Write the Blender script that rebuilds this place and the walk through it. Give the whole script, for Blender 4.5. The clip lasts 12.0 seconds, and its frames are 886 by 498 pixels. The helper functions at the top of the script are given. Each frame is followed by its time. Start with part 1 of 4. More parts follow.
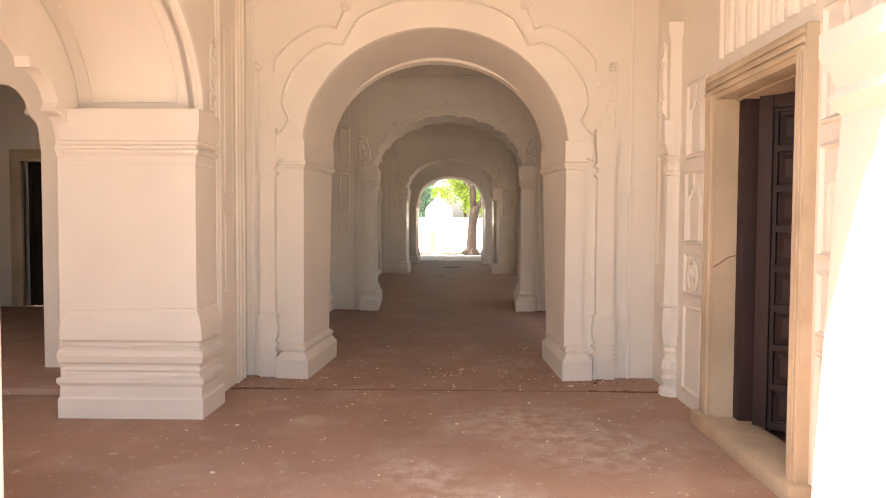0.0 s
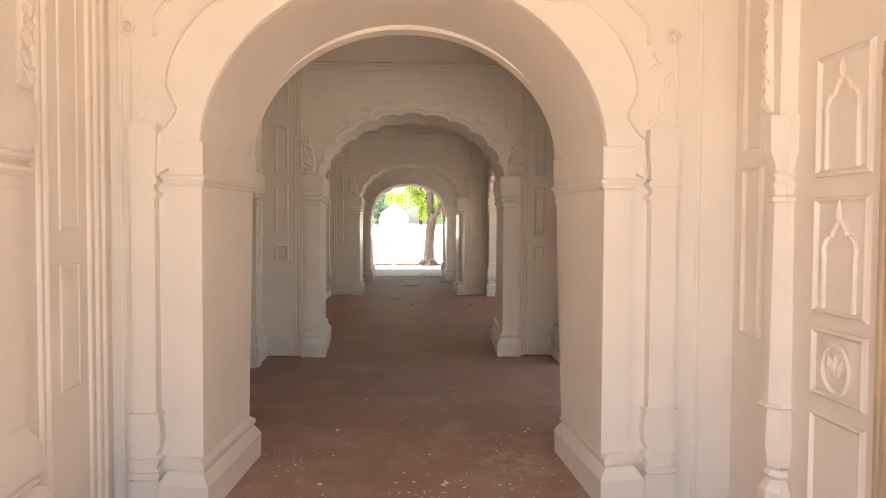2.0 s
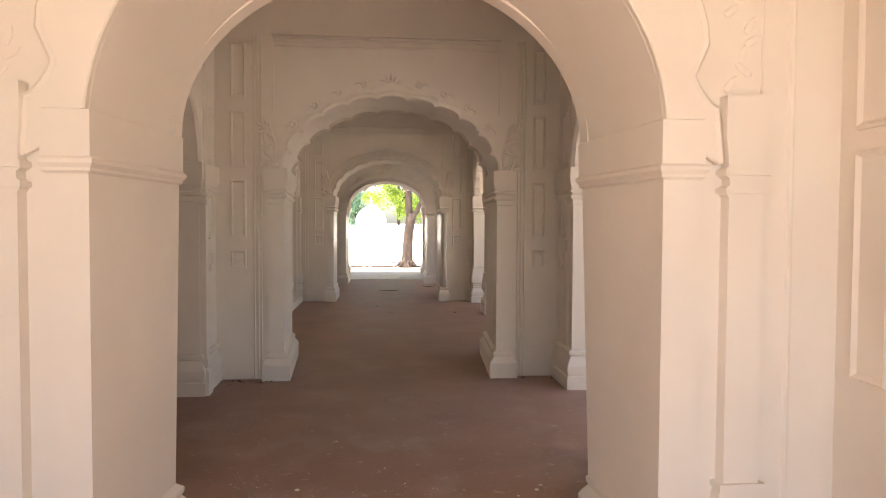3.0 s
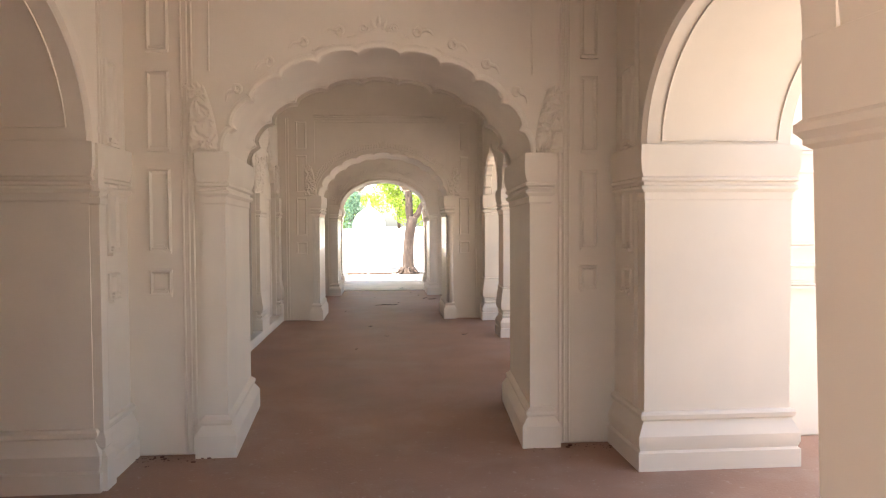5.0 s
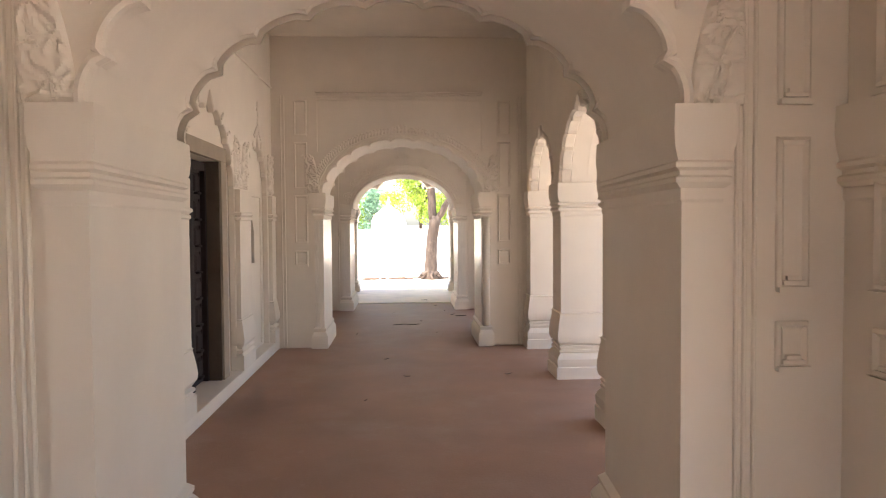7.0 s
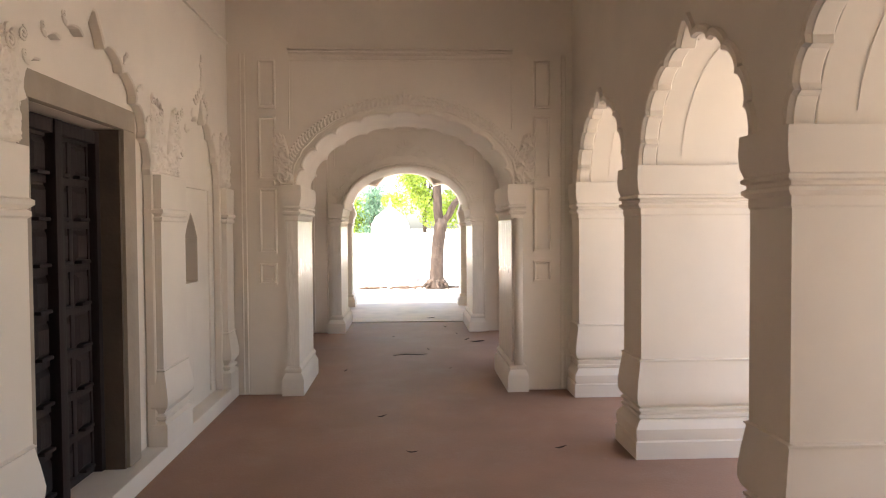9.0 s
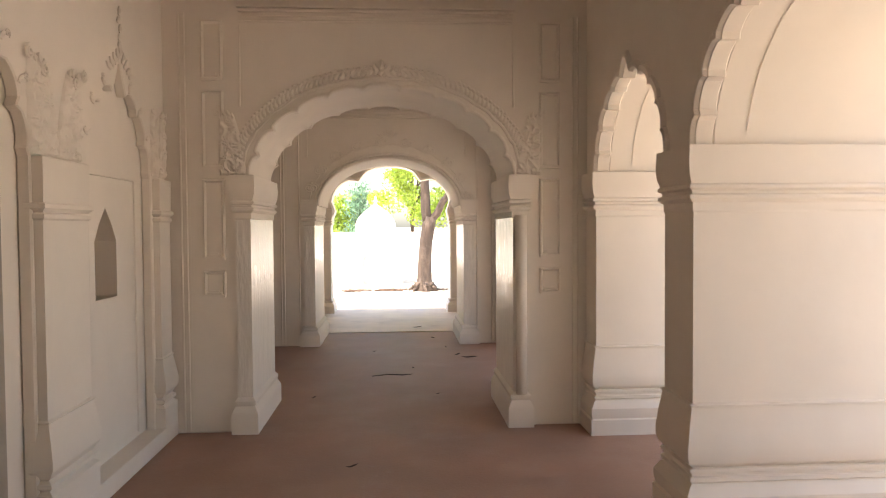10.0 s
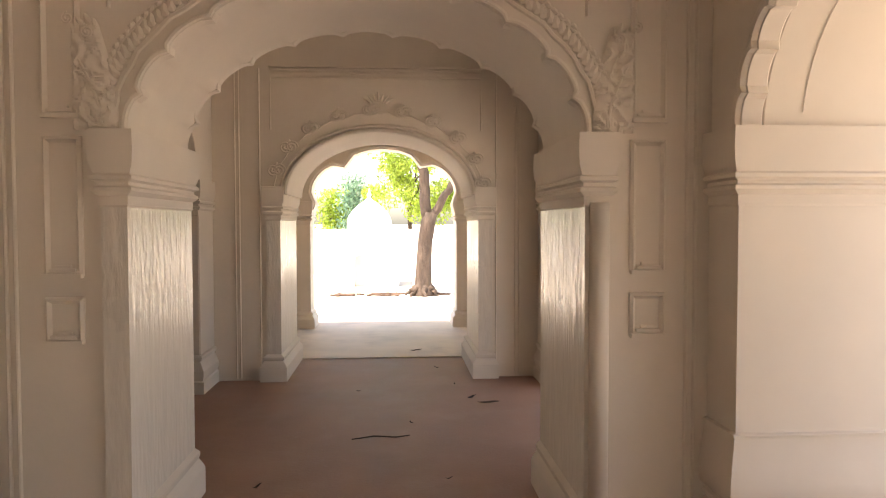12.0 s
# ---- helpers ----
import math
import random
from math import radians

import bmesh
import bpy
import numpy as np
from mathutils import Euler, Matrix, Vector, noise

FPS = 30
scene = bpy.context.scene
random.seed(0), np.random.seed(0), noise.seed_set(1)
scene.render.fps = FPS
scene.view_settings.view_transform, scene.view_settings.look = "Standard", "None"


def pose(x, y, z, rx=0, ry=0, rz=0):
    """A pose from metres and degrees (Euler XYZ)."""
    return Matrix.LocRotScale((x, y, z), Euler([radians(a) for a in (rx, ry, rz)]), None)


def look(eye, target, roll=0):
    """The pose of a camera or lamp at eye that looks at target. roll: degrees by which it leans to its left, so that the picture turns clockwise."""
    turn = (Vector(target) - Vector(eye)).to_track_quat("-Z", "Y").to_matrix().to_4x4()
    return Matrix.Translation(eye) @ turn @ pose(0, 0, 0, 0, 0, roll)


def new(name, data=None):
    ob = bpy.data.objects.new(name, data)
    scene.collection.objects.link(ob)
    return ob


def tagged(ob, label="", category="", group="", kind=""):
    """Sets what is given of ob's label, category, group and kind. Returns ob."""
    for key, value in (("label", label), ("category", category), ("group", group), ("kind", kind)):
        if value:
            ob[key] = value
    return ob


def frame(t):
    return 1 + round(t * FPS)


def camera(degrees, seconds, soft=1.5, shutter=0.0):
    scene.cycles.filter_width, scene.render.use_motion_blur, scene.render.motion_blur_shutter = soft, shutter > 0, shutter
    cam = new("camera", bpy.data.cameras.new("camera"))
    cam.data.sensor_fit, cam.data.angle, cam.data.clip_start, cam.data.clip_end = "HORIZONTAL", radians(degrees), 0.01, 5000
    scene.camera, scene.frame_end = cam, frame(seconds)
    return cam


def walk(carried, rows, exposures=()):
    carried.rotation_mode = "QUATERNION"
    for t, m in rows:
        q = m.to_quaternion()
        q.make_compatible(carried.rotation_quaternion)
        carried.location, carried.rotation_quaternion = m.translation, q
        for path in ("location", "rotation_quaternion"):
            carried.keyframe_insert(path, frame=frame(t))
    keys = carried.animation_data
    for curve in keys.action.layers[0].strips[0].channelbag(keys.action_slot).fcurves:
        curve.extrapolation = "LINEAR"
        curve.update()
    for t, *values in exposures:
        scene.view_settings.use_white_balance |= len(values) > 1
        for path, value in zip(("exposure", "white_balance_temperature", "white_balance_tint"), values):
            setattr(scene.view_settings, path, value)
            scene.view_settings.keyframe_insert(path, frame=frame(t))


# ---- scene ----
cam = camera(64.4, 12.0, soft=1.1)
PATH = [
    (0, (0.112, -0.554, 1.245), (0.082, 1.444, 1.162), 0.3),
    (0.5, (0.089, -0.105, 1.282), (0.091, 1.893, 1.204), 0.4),
    (1, (0.068, 0.391, 1.354), (0.118, 2.389, 1.281), 0.3),
    (1.5, (0.009, 0.823, 1.452), (0.073, 2.82, 1.378), 0.5),
    (2, (-0.037, 1.355, 1.462), (0.067, 3.351, 1.389), 0.3),
    (2.5, (-0.027, 1.878, 1.473), (0.107, 3.872, 1.393), 0.5),
    (3, (-0.047, 2.419, 1.474), (0.121, 4.41, 1.401), 0.3),
    (3.2, (-0.045, 2.653, 1.443), (0.153, 4.642, 1.387), 0.4),
    (4.8, (0.058, 4.181, 1.517), (0.24, 6.172, 1.449), -0.4),
    (5, (0.061, 4.401, 1.494), (0.224, 6.393, 1.428), -0.3),
    (5.5, (0.081, 4.951, 1.514), (0.224, 6.944, 1.451), -0.5),
    (6, (0.126, 5.567, 1.568), (0.259, 7.562, 1.508), -0.2),
    (6.5, (0.089, 6.121, 1.582), (0.21, 8.116, 1.524), -0.3),
    (7, (0.078, 6.674, 1.57), (0.181, 8.67, 1.5), -0.4),
    (7.2, (0.083, 6.929, 1.537), (0.157, 8.927, 1.487), -0.2),
    (9, (0.068, 9.015, 1.568), (0.163, 11.012, 1.508), -0.4),
    (9.5, (0.101, 9.621, 1.583), (0.207, 11.617, 1.517), -0.2),
    (10, (0.144, 10.228, 1.577), (0.271, 12.223, 1.513), -0.4),
    (10.5, (0.198, 10.836, 1.576), (0.337, 12.829, 1.505), -0.0),
    (11, (0.17, 11.403, 1.576), (0.308, 13.398, 1.515), -0.1),
    (11.5, (0.184, 11.947, 1.572), (0.325, 13.941, 1.502), -0.4),
    (12, (0.181, 12.539, 1.567), (0.316, 14.534, 1.495), -0.1),
]
EXPOSURES = [(0.0, 1.9, 7250, 12.5), (1.5, 2.07, 6950, 11), (3.0, 2.17, 6850, 10.5), (5.0, 2.5, 6750, 11), (7.0, 2.57, 6700, 12), (9.0, 2.42, 6800, 11.5), (9.5, 2.37, 6900, 12), (10.0, 2.31, 7100, 12.5), (10.5, 2.25, 7300, 13.5), (12.0, 2.22, 7600, 14.5)]
walk(cam, [(t, look(eye, target, roll)) for t, eye, target, roll in PATH], EXPOSURES)

# ---- world, sun ----
world = bpy.data.worlds.new("world")
scene.world = world
world.use_nodes = True
wn = world.node_tree.nodes
sky = wn.new("ShaderNodeTexSky")
sky.sky_type = 'NISHITA'
sky.sun_disc = False
SUN_DIR = Vector((-0.28, -0.25, 0.93)).normalized()
sky.sun_elevation = math.asin(SUN_DIR.z)
sky.sun_rotation = math.atan2(SUN_DIR.x, SUN_DIR.y)
sky.dust_density = 2.5
wn["Background"].inputs[1].default_value = 0.15
world.node_tree.links.new(sky.outputs[0], wn["Background"].inputs[0])
sun_data = bpy.data.lights.new("sun", 'SUN')
sun_data.energy = 5.0
sun_data.angle = radians(0.6)
sun_data.color = (1.0, 0.94, 0.85)
sun = new("sun", sun_data)
sun.matrix_world = look(SUN_DIR * 60, (0, 0, 0))


# ---- materials ----
def material(name, base, rough=0.7, spread=0.08, scale=3.0, fine=60.0, bump=0.15, metal=0.0, stain=None, stain_amount=0.3,
             stain_scale=1.2, bump_scale=None, coat=0.0, stretch=(1, 1, 1)):
    m = bpy.data.materials.new(name)
    m.use_nodes = True
    nt = m.node_tree
    n, l = nt.nodes, nt.links
    bsdf = n["Principled BSDF"]
    co = n.new("ShaderNodeTexCoord")
    mp = n.new("ShaderNodeMapping")
    mp.inputs["Scale"].default_value = stretch
    l.new(co.outputs["Object"], mp.inputs[0])
    big = n.new("ShaderNodeTexNoise")
    big.inputs["Scale"].default_value = scale
    big.inputs["Detail"].default_value = 6
    l.new(mp.outputs[0], big.inputs["Vector"])
    ramp = n.new("ShaderNodeValToRGB")
    ramp.color_ramp.elements[0].position, ramp.color_ramp.elements[1].position = 0.3, 0.7
    ramp.color_ramp.elements[0].color = (*[max(0, c * (1 - spread)) for c in base], 1)
    ramp.color_ramp.elements[1].color = (*[min(1, c * (1 + spread)) for c in base], 1)
    l.new(big.outputs[0], ramp.inputs[0])
    colour = ramp.outputs[0]
    small = n.new("ShaderNodeTexNoise")
    small.inputs["Scale"].default_value = fine
    small.inputs["Detail"].default_value = 5
    l.new(mp.outputs[0], small.inputs["Vector"])
    if stain:
        st = n.new("ShaderNodeTexNoise")
        st.inputs["Scale"].default_value = stain_scale
        st.inputs["Detail"].default_value = 8
        st.inputs["Roughness"].default_value = 0.65
        l.new(co.outputs["Object"], st.inputs["Vector"])
        sr = n.new("ShaderNodeMapRange")
        sr.inputs[1].default_value, sr.inputs[2].default_value = 0.52, 0.75
        sr.inputs[4].default_value = stain_amount
        l.new(st.outputs[0], sr.inputs[0])
        mix = n.new("ShaderNodeMixRGB")
        mix.inputs[2].default_value = (*stain, 1)
        l.new(sr.outputs[0], mix.inputs[0])
        l.new(colour, mix.inputs[1])
        colour = mix.outputs[0]
    l.new(colour, bsdf.inputs["Base Color"])
    rr = n.new("ShaderNodeMapRange")
    rr.inputs[3].default_value, rr.inputs[4].default_value = max(0.02, rough - 0.1), min(1, rough + 0.1)
    l.new(big.outputs[0], rr.inputs[0])
    l.new(rr.outputs[0], bsdf.inputs["Roughness"])
    bsdf.inputs["Metallic"].default_value = metal
    bsdf.inputs["Coat Weight"].default_value = coat
    add = n.new("ShaderNodeMath")
    add.operation = 'ADD'
    l.new(big.outputs[0], add.inputs[0])
    l.new(small.outputs[0], add.inputs[1])
    bp = n.new("ShaderNodeBump")
    bp.inputs["Strength"].default_value = bump
    bp.inputs["Distance"].default_value = bump_scale or 0.01
    l.new(add.outputs[0], bp.inputs["Height"])
    l.new(bp.outputs[0], bsdf.inputs["Normal"])
    return m


PLASTER = material("whitewashed_plaster", (0.80, 0.71, 0.605), 0.75, 0.035, 2.2, 8, 0.12, stain=(0.66, 0.55, 0.45), stain_amount=0.22, stain_scale=0.9)
POLISHED = material("polished_lime_plaster", (0.79, 0.715, 0.62), 0.24, 0.04, 16.0, 34, 0.5, bump_scale=0.012, stretch=(1, 1, 0.22))


def rubbed_below(m, low, high, worn):
    """Lets a polish wear off towards the ground: the roughness is worn under low and the material's own over high."""
    n, l = m.node_tree.nodes, m.node_tree.links
    rough = n["Principled BSDF"].inputs["Roughness"]
    own = rough.links[0].from_socket
    co = n.new("ShaderNodeTexCoord")
    sep = n.new("ShaderNodeSeparateXYZ")
    l.new(co.outputs["Object"], sep.inputs[0])
    edge = n.new("ShaderNodeTexNoise")
    edge.inputs["Scale"].default_value = 9
    l.new(co.outputs["Object"], edge.inputs["Vector"])
    shift = n.new("ShaderNodeMath")
    shift.operation = 'MULTIPLY_ADD'
    shift.inputs[1].default_value = 0.5
    l.new(edge.outputs[0], shift.inputs[0])
    l.new(sep.outputs[2], shift.inputs[2])
    span = n.new("ShaderNodeMapRange")
    span.inputs[1].default_value, span.inputs[2].default_value = low + 0.25, high + 0.25
    l.new(shift.outputs[0], span.inputs[0])
    mix = n.new("ShaderNodeMix")
    mix.inputs[2].default_value = worn
    l.new(span.outputs[0], mix.inputs[0])
    l.new(own, mix.inputs[3])
    l.new(mix.outputs[0], rough)


rubbed_below(POLISHED, 0.85, 1.2, 0.62)
MARBLE = material("aged_marble", (0.52, 0.395, 0.265), 0.45, 0.2, 3.0, 30, 0.12, stain=(0.36, 0.21, 0.11), stain_amount=0.75, stain_scale=2.2, stretch=(1, 1, 0.4))
DARKWOOD = material("dark_brown_painted_wood", (0.033, 0.013, 0.011), 0.7, 0.3, 4.0, 50, 0.2, stretch=(1, 1, 0.2), stain=(0.07, 0.035, 0.028), stain_amount=0.3, stain_scale=5)
OLDWOOD = material("dark_weathered_wood", (0.016, 0.0068, 0.0055), 0.78, 0.35, 4.0, 40, 0.3, stretch=(1, 1, 0.2))
FRAMESTONE = material("brown_stone_frame", (0.36, 0.295, 0.225), 0.7, 0.12, 4.0, 40, 0.2)
REVEAL = material("dark_brown_reveal", (0.13, 0.095, 0.068), 0.75, 0.2, 4.0, 40, 0.2)
BARK = material("tree_bark", (0.075, 0.052, 0.039), 0.9, 0.35, 6.0, 30, 0.9, stretch=(1, 1, 0.25), bump_scale=0.05, stain=(0.40, 0.34, 0.29), stain_amount=0.28, stain_scale=1.4)
SAND = material("pale_dry_ground", (0.51, 0.46, 0.40), 0.95, 0.12, 0.6, 12, 0.4, stain=(0.36, 0.28, 0.20), stain_amount=0.4, stain_scale=0.35)
OUTWHITE = material("outdoor_whitewash", (0.82, 0.78, 0.72), 0.8, 0.05, 1.5, 30, 0.2, stain=(0.6, 0.52, 0.42), stain_amount=0.3)
DEADLEAF = material("dry_leaf", (0.07, 0.04, 0.025), 0.8, 0.3, 20, 80, 0.2)
DIRT = material("brick_dirt", (0.18, 0.085, 0.06), 0.95, 0.3, 14, 60, 0.6)


def leaf_material(name, base):
    m = bpy.data.materials.new(name)
    m.use_nodes = True
    n, l = m.node_tree.nodes, m.node_tree.links
    bsdf = n["Principled BSDF"]
    geo = n.new("ShaderNodeNewGeometry")
    ramp = n.new("ShaderNodeValToRGB")
    ramp.color_ramp.elements[0].color = (*[c * 0.6 for c in base], 1)
    ramp.color_ramp.elements[1].color = (*[c * 1.5 for c in base], 1)
    l.new(geo.outputs["Random Per Island"], ramp.inputs[0])
    l.new(ramp.outputs[0], bsdf.inputs["Base Color"])
    bsdf.inputs["Roughness"].default_value = 0.55
    tr = n.new("ShaderNodeBsdfTranslucent")
    l.new(ramp.outputs[0], tr.inputs[0])
    mix = n.new("ShaderNodeMixShader")
    mix.inputs[0].default_value = 0.35
    l.new(bsdf.outputs[0], mix.inputs[1])
    l.new(tr.outputs[0], mix.inputs[2])
    l.new(mix.outputs[0], n["Material Output"].inputs[0])
    return m


LEAF = leaf_material("bright_green_leaves", (0.26, 0.36, 0.045))
LEAF_DARK = leaf_material("blue_green_leaves", (0.17, 0.29, 0.20))


def floor_material():
    """Red-brown cement screed, worn, with lime spatter near the entrance."""
    m = material("red_brown_cement_floor", (0.36, 0.212, 0.148), 0.62, 0.11, 1.6, 50, 0.25, stain=(0.42, 0.29, 0.215), stain_amount=0.6, stain_scale=1.3)
    n, l = m.node_tree.nodes, m.node_tree.links
    bsdf = n["Principled BSDF"]
    base = bsdf.inputs["Base Color"].links[0].from_socket
    co = n.new("ShaderNodeTexCoord")
    sep = n.new("ShaderNodeSeparateXYZ")
    l.new(co.outputs["Object"], sep.inputs[0])
    colour = base
    for scale, lo, hi, edge in ((48.0, 0.66, 0.70, 1.0), (17.0, 0.645, 0.69, 0.85), (2.2, 0.50, 0.74, 0.5)):
        tex = n.new("ShaderNodeTexNoise")
        tex.inputs["Scale"].default_value = scale
        tex.inputs["Detail"].default_value = 4
        tex.inputs["Distortion"].default_value = 0.5
        l.new(co.outputs["Object"], tex.inputs["Vector"])
        cut = n.new("ShaderNodeMapRange")
        cut.inputs[1].default_value, cut.inputs[2].default_value = lo, hi
        l.new(tex.outputs[0], cut.inputs[0])
        fade = n.new("ShaderNodeMapRange")
        fade.inputs[1].default_value, fade.inputs[2].default_value = 11.0, 5.0
        fade.inputs[3].default_value, fade.inputs[4].default_value = 0.12, edge
        l.new(sep.outputs[1], fade.inputs[0])
        mul = n.new("ShaderNodeMath")
        mul.operation = 'MULTIPLY'
        l.new(cut.outputs[0], mul.inputs[0])
        l.new(fade.outputs[0], mul.inputs[1])
        mul2 = n.new("ShaderNodeMath")
        mul2.operation = 'MULTIPLY'
        mul2.inputs[1].default_value = 0.75
        l.new(mul.outputs[0], mul2.inputs[0])
        mix = n.new("ShaderNodeMixRGB")
        mix.inputs[2].default_value = (0.55, 0.44, 0.35, 1)
        l.new(mul2.outputs[0], mix.inputs[0])
        l.new(colour, mix.inputs[1])
        colour = mix.outputs[0]
    for centre, radius in (((-0.8, 3.73, 0), 0.16), ((0.5, 3.77, 0), 0.6), ((-0.04, 2.87, 0), 0.3), ((0.9, 3.3, 0), 0.6), ((0.2, 2.4, 0), 0.5), ((0.6, 5.6, 0), 0.35)):
        far = n.new("ShaderNodeVectorMath")
        far.operation = 'DISTANCE'
        far.inputs[1].default_value = centre
        l.new(co.outputs["Object"], far.inputs[0])
        near = n.new("ShaderNodeMapRange")
        near.inputs[1].default_value, near.inputs[2].default_value = radius, radius * 0.2
        l.new(far.outputs["Value"], near.inputs[0])
        tex = n.new("ShaderNodeTexNoise")
        tex.inputs["Scale"].default_value = 9
        tex.inputs["Detail"].default_value = 6
        tex.inputs["Roughness"].default_value = 0.7
        l.new(co.outputs["Object"], tex.inputs["Vector"])
        cut = n.new("ShaderNodeMapRange")
        cut.inputs[1].default_value, cut.inputs[2].default_value = 0.42, 0.62
        l.new(tex.outputs[0], cut.inputs[0])
        mul = n.new("ShaderNodeMath")
        mul.operation = 'MULTIPLY'
        l.new(near.outputs[0], mul.inputs[0])
        l.new(cut.outputs[0], mul.inputs[1])
        mul2 = n.new("ShaderNodeMath")
        mul2.operation = 'MULTIPLY'
        mul2.inputs[1].default_value = 0.8
        l.new(mul.outputs[0], mul2.inputs[0])
        mix = n.new("ShaderNodeMixRGB")
        mix.inputs[2].default_value = (0.55, 0.45, 0.36, 1)
        l.new(mul2.outputs[0], mix.inputs[0])
        l.new(colour, mix.inputs[1])
        colour = mix.outputs[0]
    l.new(colour, bsdf.inputs["Base Color"])
    return m


FLOOR = floor_material()
# Lighter base colour than FLOOR, for the strip up to the far doorway.
PALEFLOOR = material("pale_end_floor", (0.70, 0.58, 0.46), 0.6, 0.12, 1.8, 50, 0.25, stain=(0.28, 0.18, 0.13), stain_amount=0.4)


# ---- mesh helpers ----
def part(name, bm, mat, parent=None, label="", smooth=False):
    me = bpy.data.meshes.new(name)
    bmesh.ops.recalc_face_normals(bm, faces=bm.faces)
    bm.to_mesh(me)
    bm.free()
    me.materials.append(mat)
    me.polygons.foreach_set("use_smooth", [True] * len(me.polygons))
    if not smooth:
        me.set_sharp_from_angle(angle=radians(24))
    ob = new(name, me)
    if parent:
        ob.parent = parent
    if label:
        tagged(ob, label)
    return ob


def thing(name, label, category, group="", kind=""):
    return tagged(new(name), label, category, group, kind)


def add_box(bm, x0, x1, y0, y1, z0, z1, bevel=0.0):
    t = bmesh.new()
    bmesh.ops.create_cube(t, size=1)
    for v in t.verts:
        v.co = Vector((x0 + (v.co.x + .5) * (x1 - x0), y0 + (v.co.y + .5) * (y1 - y0), z0 + (v.co.z + .5) * (z1 - z0)))
    if bevel:
        bmesh.ops.bevel(t, geom=t.edges[:], offset=bevel, segments=2, profile=0.6, affect='EDGES')
    join(bm, t)


def join(bm, t, m=None):
    if m is not None:
        t.transform(m)
    me = bpy.data.meshes.new("tmp")
    t.to_mesh(me)
    t.free()
    bm.from_mesh(me)
    bpy.data.meshes.remove(me)


def box(x0, x1, y0, y1, z0, z1, bevel=0.0):
    bm = bmesh.new()
    add_box(bm, x0, x1, y0, y1, z0, z1, bevel)
    return bm


# Planes: 'x' walls run along x (face seen from -y), 'y' walls run along y.
def place(axis, u, d, z):
    """A point from along-wall u, depth d and height z."""
    return Vector((u, d, z)) if axis == 'x' else Vector((d, u, z))


def prism(loop, axis, d0, d1, bevel=0.0):
    """A flat outline of (u, z), given thickness from depth d0 to d1."""
    bm = bmesh.new()
    a = [bm.verts.new(place(axis, u, d0, z)) for u, z in loop]
    b = [bm.verts.new(place(axis, u, d1, z)) for u, z in loop]
    f0 = bm.faces.new(a)
    f1 = bm.faces.new(list(reversed(b)))
    n = len(loop)
    for i in range(n):
        bm.faces.new((a[i], b[i], b[(i + 1) % n], a[(i + 1) % n]))
    bm.normal_update()
    if bevel:
        edges = [e for e in f0.edges] + [e for e in f1.edges]
        bmesh.ops.bevel(bm, geom=edges, offset=bevel, segments=1, affect='EDGES')
    bm.normal_update()
    bmesh.ops.triangulate(bm, faces=[f for f in bm.faces if len(f.verts) > 4])
    return bm


def lobes(centre, half, spring, crown, count, depth, peak=0.0, steps=7):
    """A cusped arch from one springing to the other: an ellipse with scallops; count 0 is plain; peak is an ogee tip."""
    pts = []
    total = max(1, count) * steps if count else 40
    for i in range(total + 1):
        s = i / total
        th = math.pi * (1 - s)
        r = 1.0
        if count:
            ph = (s * count) % 1.0
            r = 1 - depth / half * (1 - math.sqrt(max(0, 1 - (2 * ph - 1) ** 2))) if 0 < s < 1 else 1
        x = half * math.cos(th) * r
        z = spring + (crown - spring) * math.sin(th) * r
        if peak:
            z += peak * max(0, 1 - abs(x) / (half * 0.17)) ** 1.6
        pts.append((centre + x, z))
    return pts


def arcs(points, bulges, steps=8):
    """Runs through points, each stretch bowed to its left by its bulge."""
    out = [points[0]]
    for (a, b, k) in zip(points, points[1:], bulges):
        dx, dz = b[0] - a[0], b[1] - a[1]
        for i in range(1, steps + 1):
            s = i / steps
            w = k * math.sqrt(max(0, 1 - (2 * s - 1) ** 2))
            out.append((a[0] + dx * s - dz * w, a[1] + dz * s + dx * w))
    return out


def wall_loop(u0, u1, top, openings, base=0.0):
    """The outline of a wall from u0 to u1 with openings that reach its foot; each is a run of (u, z) from its left springing to its right one."""
    loop = [(u0, base)]
    for run in openings:
        loop += [(run[0][0], base), *run, (run[-1][0], base)]
    loop += [(u1, base), (u1, top), (u0, top)]
    return loop


def band(run, axis, d0, d1, inner, outer):
    """A raised band that follows a run of (u, z), from inner to outer metres beside it."""
    bm = bmesh.new()
    n = len(run)
    rows = []
    for i in range(n):
        a, b = Vector(run[max(0, i - 1)]), Vector(run[min(n - 1, i + 1)])
        t = (b - a).normalized()
        nrm = Vector((-t.y, t.x))
        p = Vector(run[i])
        mid = (inner + outer) / 2
        wd = outer - inner
        prof = ((inner, d0), (inner + wd * 0.15, d1 * 0.8 + d0 * 0.2), (mid, d1), (outer - wd * 0.15, d1 * 0.8 + d0 * 0.2), (outer, d0))
        rows.append([bm.verts.new(place(axis, *(p + nrm * o).to_tuple()[:1], d, (p + nrm * o).y)) for o, d in prof])
    for r, q in zip(rows, rows[1:]):
        for j in range(len(r) - 1):
            bm.faces.new((r[j], r[j + 1], q[j + 1], q[j]))
    return bm


